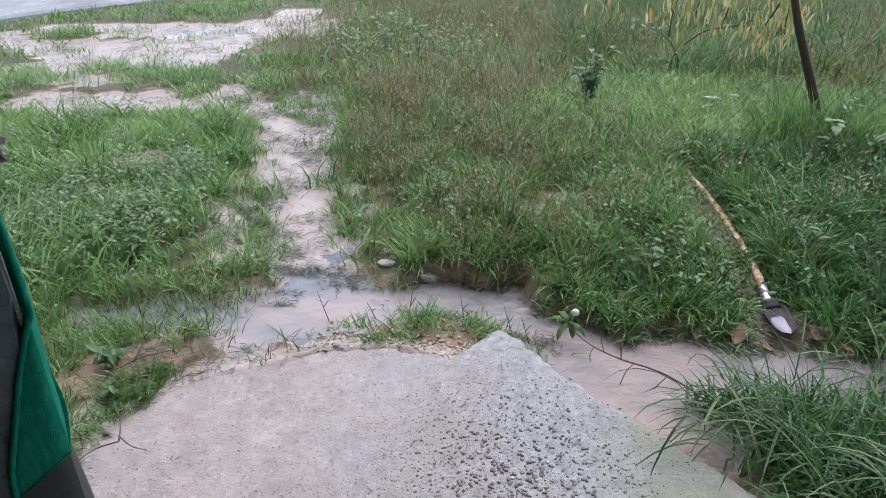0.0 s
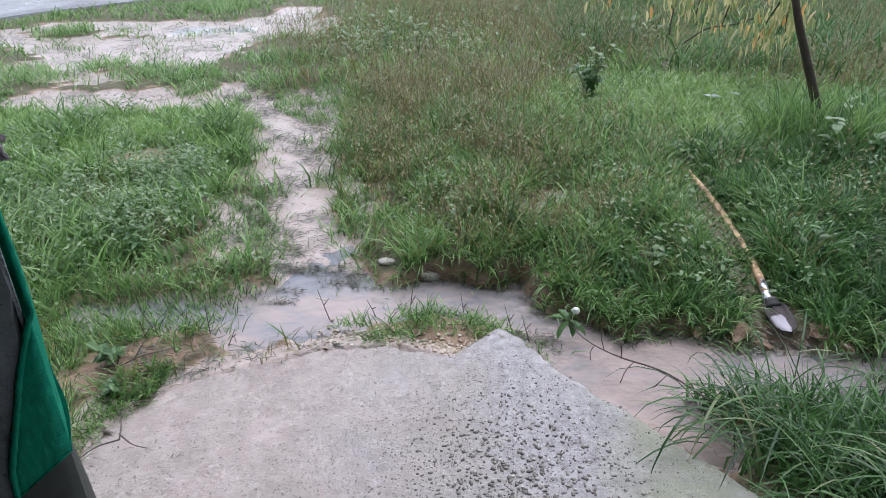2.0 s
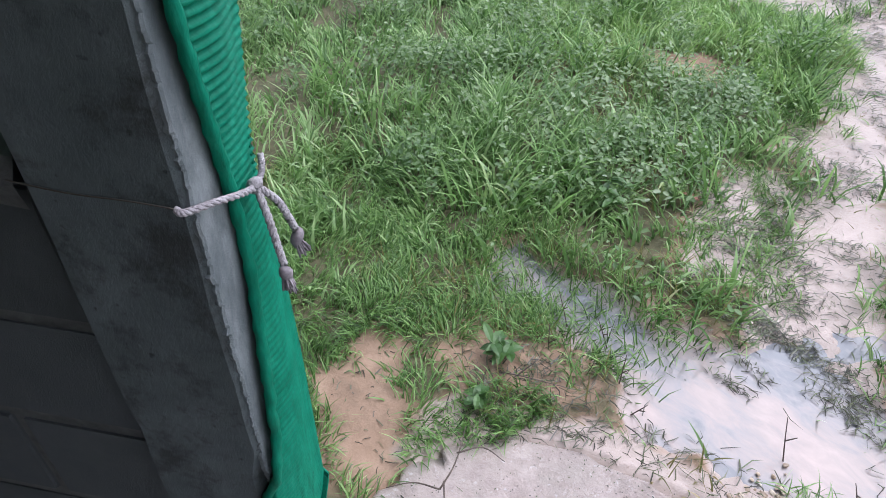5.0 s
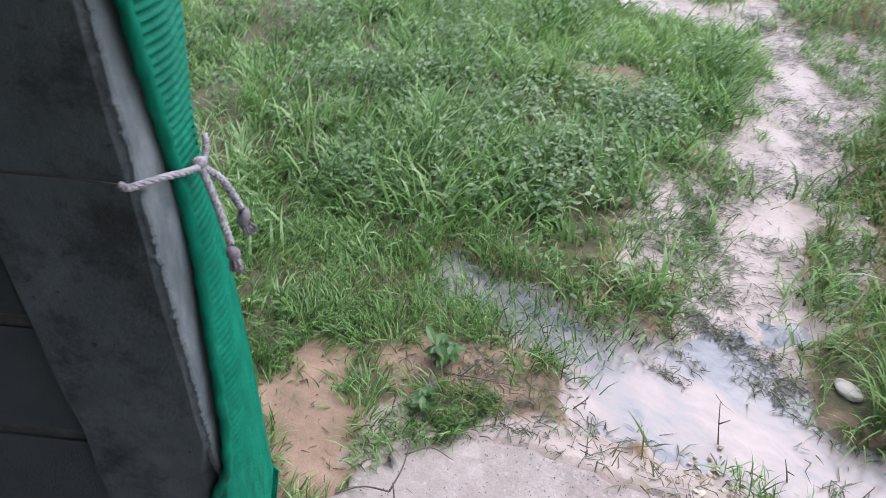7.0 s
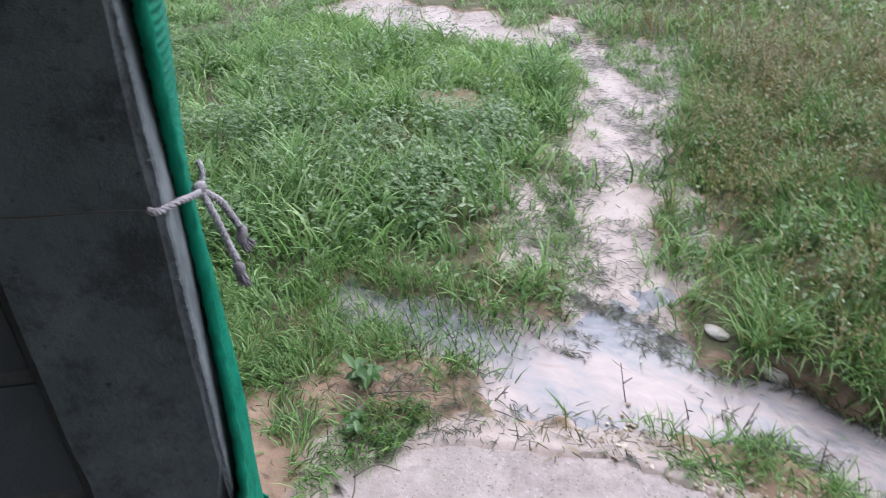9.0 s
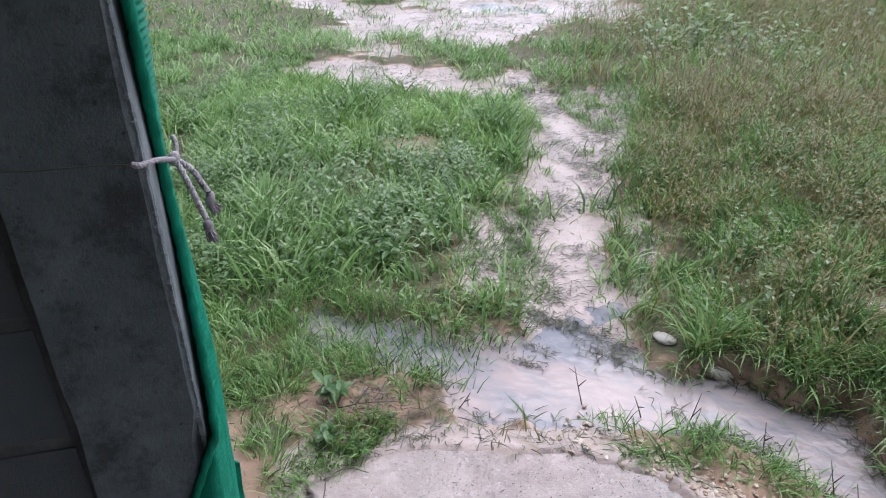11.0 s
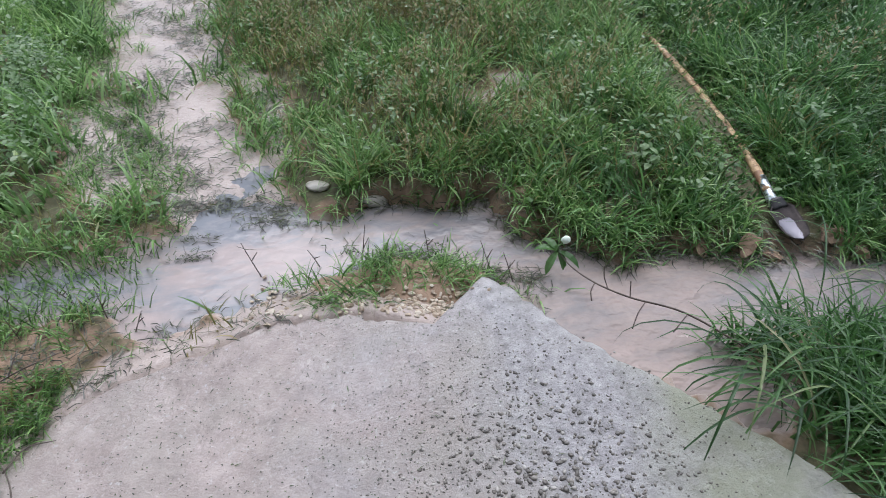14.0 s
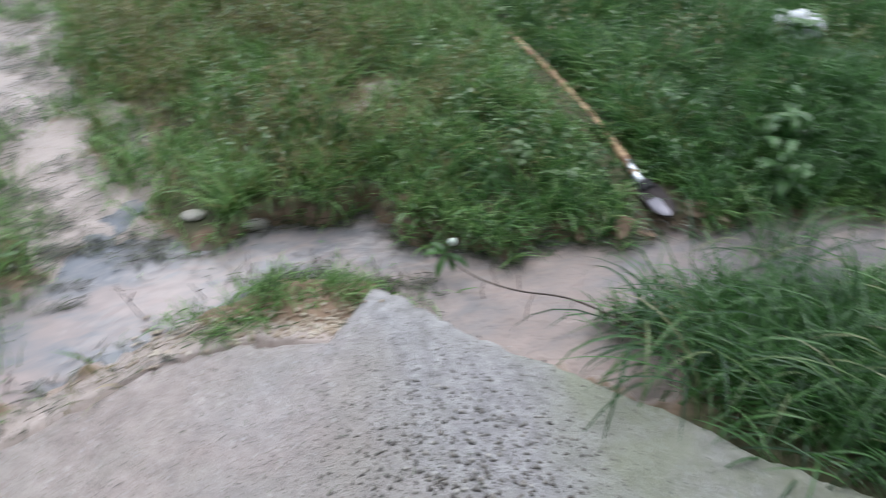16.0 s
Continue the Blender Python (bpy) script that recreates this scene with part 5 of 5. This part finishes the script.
blades("bank_fringe", fringe, 0.13, 0.0058, 0.8, 0.5, GRASS, "grass hanging over the stream bank", heading=-1.6)
isl = scatter(3600, 0.0, 0.85, 1.78, 2.16, lambda x, y: np.maximum(patch(x, y, 0.52, 1.97, 0.32, 0.14), 0.6 * patch(x, y, 0.2, 1.93, 0.16, 0.08)) * 0.9 * soft(wave(x, y, 14, 2), -0.6, 0.3))
isl_ob = blades("tuft_grass", isl, 0.088, 0.0040, 0.7, 0.45, GRASS, "small green tuft on the gravel by the slab")
isl_ob.location.z = 0.04
near = scatter(30000, -2.0, -0.45, 1.05, 1.92, lambda x, y: (1 - 0.3 * patch(x, y, -0.7, 1.4, 0.35, 0.5)) * np.clip((field(x, y, MUDBARE, 0.05)) / 0.06, 0, 1) * (0.25 + 0.75 * soft(wave(x, y, 7, 3), -0.5, 0.4)))
blades("verge_grass", near, 0.088, 0.0046, 0.6, 0.45, GRASS, "green grass between slab and water", heading=tussock(near, 7))
edge = scatter(1100, -0.75, 0.0, 1.3, 1.95, lambda x, y: np.maximum(patch(x, y, -0.30, 1.75, 0.17, 0.06), np.maximum(patch(x, y, -0.62, 1.72, 0.1, 0.06), patch(x, y, -0.5, 1.66, 0.14, 0.05))))
blades("edge_grass", edge, 0.058, 0.0034, 0.7, 0.4, GRASS, "sparse grass at the slab's silted edge")
marsh = scatter(2600, -1.2, -0.3, 1.85, 2.2, lambda x, y: soft(-x, 0.25, 0.7) * 0.8)
blades("flooded_grass", marsh, 0.13, 0.0045, 0.4, 0.4, GRASS, "grass standing in shallow water")
farstray = scatter(16000, -6.0, -1.6, 4.9, 9.6, lambda x, y: (field(x, y, TRACK, 0.08) < 0.05) * soft(wave(x, y, 3, 2) + 0.6 * wave(x, y, 8, 2), -0.1, 0.8))
blades("far_tufts", farstray, 0.10, 0.007, 0.7, 0.4, GRASS, "tufts of grass on the far mud")
stray = scatter(30000, -4.5, 0.3, 2.4, 9.0, lambda x, y: (field(x, y, TRACK, 0.08) < 0.08) * soft(wave(x, y, 4, 8) + 0.6 * wave(x, y, 12, 2), 0.1, 0.9) * 0.6)
blades("stray_grass", stray, 0.06, 0.004, 0.9, 0.4, GRASS_DRY, "stray blades poking through the mud")

far = scatter(95000, -7.5, 9.0, 4.9, 13.5, lambda x, y: full(x, y) * ((x - (-6.12 + 0.674 * (y - 8.85))) > 0.05) * np.where(x < -1.3, 0.55 + 0.45 * soft(wave(x, y, 2.4, 2) + 0.4 * (y > 9) + 0.5 * (x < -3.8), -0.1, 0.4), 1.0) * (1 - 0.85 * bright(x, y)) * (0.15 + 0.85 * soft(wave(x, y, 4.6, 3) + 0.6 * wave(x, y, 10, 1), -0.35, 0.35)))
fh = 0.20 + 0.08 * soft(wave(far[:, 0], far[:, 1], 1.0, 2), -0.5, 0.5) - 0.11 * (far[:, 0] < -1.3)
blades("far_grass", far, fh, 0.0125, 0.6, 0.5, GRASS, "rough meadow grass toward the road", heading=tussock(far, 4))
# rank dark blades; shade behind the tree is partly put into their colour
rank = scatter(30000, 1.2, 8.0, 5.6, 11.0, lambda x, y: soft(wave(x, y, 1.4, 6) + 0.5 * wave(x, y, 4, 2), -0.5, 0.5))
blades("rank_grass", rank, 0.42, 0.012, 0.5, 0.45, GRASS_DEEP, "rank grass behind the tree, its dark colour also standing for shade", heading=tussock(rank, 10))
dryish = scatter(18000, -0.5, 3.6, 2.2, 5.2, lambda x, y: full(x, y) * right_of(x, y) * (1 - 0.7 * bright(x, y)) * (1 - near_handle(x, y)) * (0.2 + 0.8 * soft(wave(x, y, 2.6, 8) + 0.6 * wave(x, y, 7, 1), -0.3, 0.6)) * (1 - 0.6 * soft(x, 1.4, 2.2)))
blades("dry_grass", dryish, 0.20, 0.0045, 0.5, 0.4, GRASS_DRY, "straw and olive blades through the meadow")
olive = scatter(60000, -1.4, 9.0, 4.6, 13.5, lambda x, y: (0.2 + 0.8 * soft(wave(x, y, 5.2, 8) + 0.6 * wave(x, y, 12, 4), -0.35, 0.35)) * full(x, y) * right_of(x, y) * (1 - bright(x, y)) * soft(wave(x, y, 1.1, 9), -0.5, 0.5))
blades("olive_grass", olive, 0.26, 0.009, 0.6, 0.45, GRASS_DRY, "drying olive and brown meadow grass", heading=tussock(olive, 5))
fields = scatter(40000, -14, 16, -9, 5.2, lambda x, y: 1.0 * ((x < -5.2) | (x > 4.0) | ((y < 1.0) & (x < -1.2)) | ((y < 0.6) & (x > 1.6))))
fields = fields[~((np.abs((fields[:, 0] + 0.338) * 0.751 + (fields[:, 1] - 0.714) * 0.66 + 1.5) < 2.1) & (np.abs(-(fields[:, 0] + 0.338) * 0.66 + (fields[:, 1] - 0.714) * 0.751 + 1.8) < 2.2))]
blades("outer_grass", fields, 0.24, 0.03, 0.6, 0.5, GRASS, "rough grass round the shed")
horizon = scatter(24000, -30, 40, 13.0, 45, lambda x, y: ((x - (-6.12 + 0.674 * (y - 8.85))) > 0.05) * 1.0)
blades("distant_grass", horizon, 0.35, 0.05, 0.3, 0.3, GRASS, "distant rough grass")


def seed_heads(name, pts, height, label):
    """Thin upright stems that carry small brown spikelets."""
    n = len(pts)
    h = height * R.uniform(0.65, 1.15, n)
    a = R.uniform(0, 2 * np.pi, n)
    le = R.uniform(0.02, 0.5, n)
    z0 = land(pts[:, 0], pts[:, 1])
    dx, dy = np.cos(a) * np.sin(le), np.sin(a) * np.sin(le)
    top = np.stack([pts[:, 0] + dx * h, pts[:, 1] + dy * h, z0 + h * np.cos(le)], -1)
    bot = np.stack([pts[:, 0], pts[:, 1], z0], -1)
    f = R.uniform(0, 2 * np.pi, n)
    s = np.stack([np.cos(f), np.sin(f), np.zeros(n)], -1) * 0.0011
    chunks, loops, starts, vo, lo = [], [], [], 0, 0
    V = np.stack([bot - s, bot + s, top + s * 0.6, top - s * 0.6], 1)
    chunks.append(V.reshape(-1, 3))
    loops.append(np.arange(n * 4))
    starts.append(np.arange(n) * 4)
    vo, lo = n * 4, n * 4
    for kk in range(9):
        t = R.uniform(0.45, 1.0, n)[:, None]
        q = bot + (top - bot) * t
        b = R.uniform(0, 2 * np.pi, n)
        ln = R.uniform(0.010, 0.028, n)[:, None]
        d = np.stack([np.cos(b) * 0.75, np.sin(b) * 0.75, np.full(n, 0.55)], -1)
        side = np.stack([-np.sin(b), np.cos(b), np.zeros(n)], -1) * R.uniform(0.0020, 0.0046, n)[:, None]
        V = np.stack([q, q + d * ln * 0.6 + side, q + d * ln, q + d * ln * 0.6 - side], 1)
        chunks.append(V.reshape(-1, 3))
        loops.append(np.arange(n * 4) + vo)
        starts.append(np.arange(n) * 4 + lo)
        vo += n * 4
        lo += n * 4
    ob = arrays(name, np.concatenate(chunks), np.concatenate(loops), np.concatenate(starts), SEED)
    return tagged(ob, label, "grass", kind="stuff")


st = scatter(9500, -0.6, 3.6, 2.35, 5.2, lambda x, y: full(x, y) * right_of(x, y) * (1 - bright(x, y)) * (1 - near_handle(x, y)) * (0.15 + 0.85 * soft(1.5 - x + 0.5 * wave(x, y, 1.5, 4), -0.2, 0.6)) * soft(wave(x, y, 4.5, 7) + 0.15 * (y - 2.5), -0.3, 0.5))
seed_heads("seed_stems", st, 0.27, "reddish-brown seeding grass stems in the meadow")
st = scatter(20000, -1.8, 8.0, 5.0, 11.5, lambda x, y: full(x, y) * right_of(x, y) * (1 - bright(x, y)) * (0.3 + 0.7 * soft(wave(x, y, 1.1, 9), -0.5, 0.4)))
seed_heads("far_seed_stems", st, 0.36, "reddish-brown seeding grass stems farther off")


def leaflets(name, pts, zlo, zhi, size, material, label):
    """Many small oval leaves, each folded along its rib."""
    n = len(pts)
    z = land(pts[:, 0], pts[:, 1]) + R.uniform(zlo, zhi, n)
    a = R.uniform(0, 2 * np.pi, n)
    ti = R.uniform(-0.5, 0.5, n)
    L = (size * R.uniform(0.6, 1.3, n))[:, None]
    c0 = np.stack([pts[:, 0], pts[:, 1], z], -1)
    d = np.stack([np.cos(a) * np.cos(ti), np.sin(a) * np.cos(ti), np.sin(ti)], -1)
    s = np.stack([-np.sin(a), np.cos(a), R.uniform(-0.3, 0.5, n)], -1) * L * 0.30
    up = np.array([0, 0, 1.0]) * L * 0.10
    V = np.stack([c0, c0 + d * L * 0.3 + s * 0.9 + up, c0 + d * L * 0.7 + s * 0.75 + up, c0 + d * L, c0 + d * L * 0.7 - s * 0.75 + up, c0 + d * L * 0.3 - s * 0.9 + up], 1)
    base = (np.arange(n) * 6)[:, None]
    loops = (base + np.array([0, 1, 2, 3, 0, 3, 4, 5])[None]).ravel()
    starts = ((np.arange(n) * 8)[:, None] + np.array([0, 4])[None]).ravel()
    ob = arrays(name, V.reshape(-1, 3), loops, starts, material)
    return tagged(ob, label, "weeds", kind="stuff")


lf = scatter(34000, -3.6, -0.3, 1.9, 4.8, lambda x, y: full(x, y) * (1 - right_of(x, y)) * soft(wave(x, y, 3.4, 7) + 0.5 * wave(x, y, 8, 2) + 0.5 * patch(x, y, -1.5, 3.0, 0.9, 0.8), 0.1, 0.6))
leaflets("small_leaf_weeds", lf, 0.04, 0.17, 0.026, WEED, "small oval-leaved weeds among the grass")
lf = scatter(17000, -3.8, -0.3, 2.0, 4.8, lambda x, y: full(x, y) * (1 - right_of(x, y)) * patch(x, y, -1.75, 3.2, 1.6, 1.3) * soft(wave(x, y, 4.4, 3) + 0.5 * wave(x, y, 9, 5), 0.0, 0.5))
leaflets("pale_leaf_weeds", lf, 0.09, 0.19, 0.027, PALE_LEAF, "pale glossy oval-leaved weeds among the grass")
lf = scatter(16000, -0.2, 4.0, 2.1, 5.2, lambda x, y: full(x, y) * right_of(x, y) * soft(wave(x, y, 4.0, 2) + 0.6 * wave(x, y, 11, 3), 0.1, 0.8))
leaflets("meadow_weeds", lf, 0.04, 0.17, 0.026, WEED, "small leafy weeds in the meadow")
lf = scatter(9000, -0.4, 4.0, 2.2, 5.6, lambda x, y: full(x, y) * right_of(x, y) * (1 - near_handle(x, y)) * soft(wave(x, y, 5.0, 8) + 0.6 * wave(x, y, 12, 1), 0.1, 0.8))
leaflets("pale_meadow_weeds", lf, 0.10, 0.24, 0.020, PALE_LEAF, "pale small-leaved weeds through the meadow")
lf = scatter(6000, -2.4, 0.6, 5.6, 9.0, lambda x, y: full(x, y) * np.maximum(patch(x, y, -0.5, 6.8, 1.2, 0.9), 0.15) * soft(wave(x, y, 3.0, 3) + 0.5 * wave(x, y, 7, 5), -0.1, 0.5))
leaflets("far_weeds", lf, 0.08, 0.30, 0.045, PALE_LEAF, "pale-leaved weeds in the far meadow")


def litter_bits(name, pts, size, label):
    n = len(pts)
    z = np.maximum(land(pts[:, 0], pts[:, 1]), -0.004) + R.uniform(0.001, 0.008, n)
    a = R.uniform(0, 2 * np.pi, n)
    L = size * R.uniform(0.3, 1.3, n)
    wd = R.uniform(0.0007, 0.0018, n)
    d, s = np.stack([np.cos(a), np.sin(a)], -1), np.stack([-np.sin(a), np.cos(a)], -1)
    k1 = (R.uniform(-0.25, 0.25, n) * L)[:, None]
    p0 = pts
    p1 = pts + d * (L * 0.5)[:, None] + s * k1
    p2 = pts + d * L[:, None]
    W = s * wd[:, None]
    zz = lambda p_, dz: np.concatenate([p_, (z + dz)[:, None]], -1)
    V = np.stack([zz(p0 - W, 0), zz(p0 + W, 0.001), zz(p1 - W, 0.004), zz(p1 + W, 0.005), zz(p2, 0.0)], 1)
    base = (np.arange(n) * 5)[:, None]
    loops = (base + np.array([0, 1, 3, 2, 2, 3, 4])[None]).ravel()
    starts = ((np.arange(n) * 7)[:, None] + np.array([0, 4])[None]).ravel()
    ob = arrays(name, V.reshape(-1, 3), loops, starts, DEBRIS)
    return tagged(ob, label, "plant litter", kind="stuff")


lt = scatter(60000, -1.7, 0.3, 2.25, 6.0, lambda x, y: (np.minimum(field(x, y, TRACK, 0.08), field(x, y, SPARSE)) < 0.12) * np.maximum(soft(wave(x, y, 5, 3) + 0.7 * wave(x, y, 13, 1), -0.35, 1.0), 0.9 * soft(wave(x, y, 12, 6), -0.5, 0.3) * np.max([patch(x, y, *q) for q in ((-0.55, 3.38, 0.32, 0.18), (-0.72, 4.22, 0.28, 0.12), (-0.85, 4.85, 0.35, 0.30), (-0.62, 2.85, 0.26, 0.40), (-0.30, 2.62, 0.22, 0.14), (-0.95, 5.4, 0.4, 0.3), (-0.45, 3.75, 0.14, 0.12))], axis=0)))
litter_bits("wet_litter", lt, 0.05, "dark sodden grass scraps on the mud")
lt = scatter(26000, -5.5, -1.2, 4.6, 9.6, lambda x, y: (field(x, y, TRACK, 0.08) < 0.12) * soft(wave(x, y, 5, 3) + 0.5 * wave(x, y, 14, 1), -0.4, 0.6))
litter_bits("far_litter", lt, 0.09, "dark sodden grass scraps on the far mud")
lt = scatter(16000, -0.95, 0.9, 1.2, 2.2, lambda x, y: 0.3 * np.clip(1 - np.abs(field(x, y, STREAM) - 0.05) / 0.12, 0, 1) + 0.5 * patch(x, y, -0.5, 1.6, 0.3, 0.25))
litter_bits("drift_litter", scatter(5200, -0.5, 0.3, 2.02, 2.6, lambda x, y: np.max([patch(x, y, cx, cy, 0.09, 0.035) for cx, cy in ((-0.26, 2.37), (-0.17, 2.38), (-0.05, 2.40), (0.04, 2.38), (-0.20, 2.22), (-0.22, 2.13), (-0.31, 2.29))], axis=0)), 0.035, "dark drift of sodden scraps where track meets stream")
litter_bits("bank_litter", scatter(30000, 0.25, 2.3, 1.9, 2.6, lambda x, y: np.clip(1 - np.abs(field(x, y, STREAM) - 0.03) / 0.07, 0, 1) * 0.8), 0.06, "dark dead grass hanging on the cut bank")
litter_bits("shore_litter", lt, 0.06, "dark sodden scraps along the water")


def slab_bits(n, label):
    """Short dark scraps and grit that the rain left on the slab."""
    r = random.Random(31)
    bm = bmesh.new()
    made = 0
    while made < n:
        x, y = r.uniform(-0.55, 0.8), r.uniform(0.8, 1.78)
        if not bool(in_slab(np.array(x), np.array(y))) or r.random() < 0.55 * (noise.noise((x * 4, y * 4, 3)) + 0.5):
            continue
        a, ln, wd = r.uniform(0, 6.28), r.uniform(0.002, 0.007) * (4 if r.random() < 0.06 else 1), r.uniform(0.0006, 0.0015)
        d, sd, z = Vector((math.cos(a), math.sin(a), 0)) * ln, Vector((-math.sin(a), math.cos(a), 0)) * wd, slab_top(x, y) + 0.002
        q = Vector((x, y, z))
        v = [bm.verts.new(c) for c in (q - sd, q + d * 0.5 - sd * 1.2 + Vector((0, 0, 0.001)), q + d, q + d * 0.5 + sd * 1.2 + Vector((0, 0, 0.001)), q + sd)]
        bm.faces.new(v)
        made += 1
    return tagged(part("slab_litter", bm, DEBRIS), label, "plant litter", kind="stuff")


slab_bits(1700, "dark plant scraps scattered over the wet slab")

lt = scatter(30000, -0.6, 0.1, 2.0, 3.4, lambda x, y: np.clip(1 - np.minimum(np.minimum(field(x, y, [(-0.40, 2.40, -0.02, 2.43, 0.0)], 0.03), field(x, y, [(-0.40, 2.36, -0.37, 2.22, 0.0)], 0.03) + 0.02), field(x, y, [(-0.20, 3.20, -0.20, 3.02, 0.0)], 0.02)) / 0.035, 0, 1) * 0.9)
litter_bits("dark_drift", lt, 0.03, "dark drift of sodden plant scraps on the mud")
lt = scatter(9000, -1.0, -0.2, 1.0, 1.9, lambda x, y: np.clip(1 - field(x, y, MUDBARE + SILT, 0.04) / 0.06, 0, 1) * 0.5)
litter_bits("soil_litter", lt[::9], 0.03, "dark scraps on bare soil and silt")
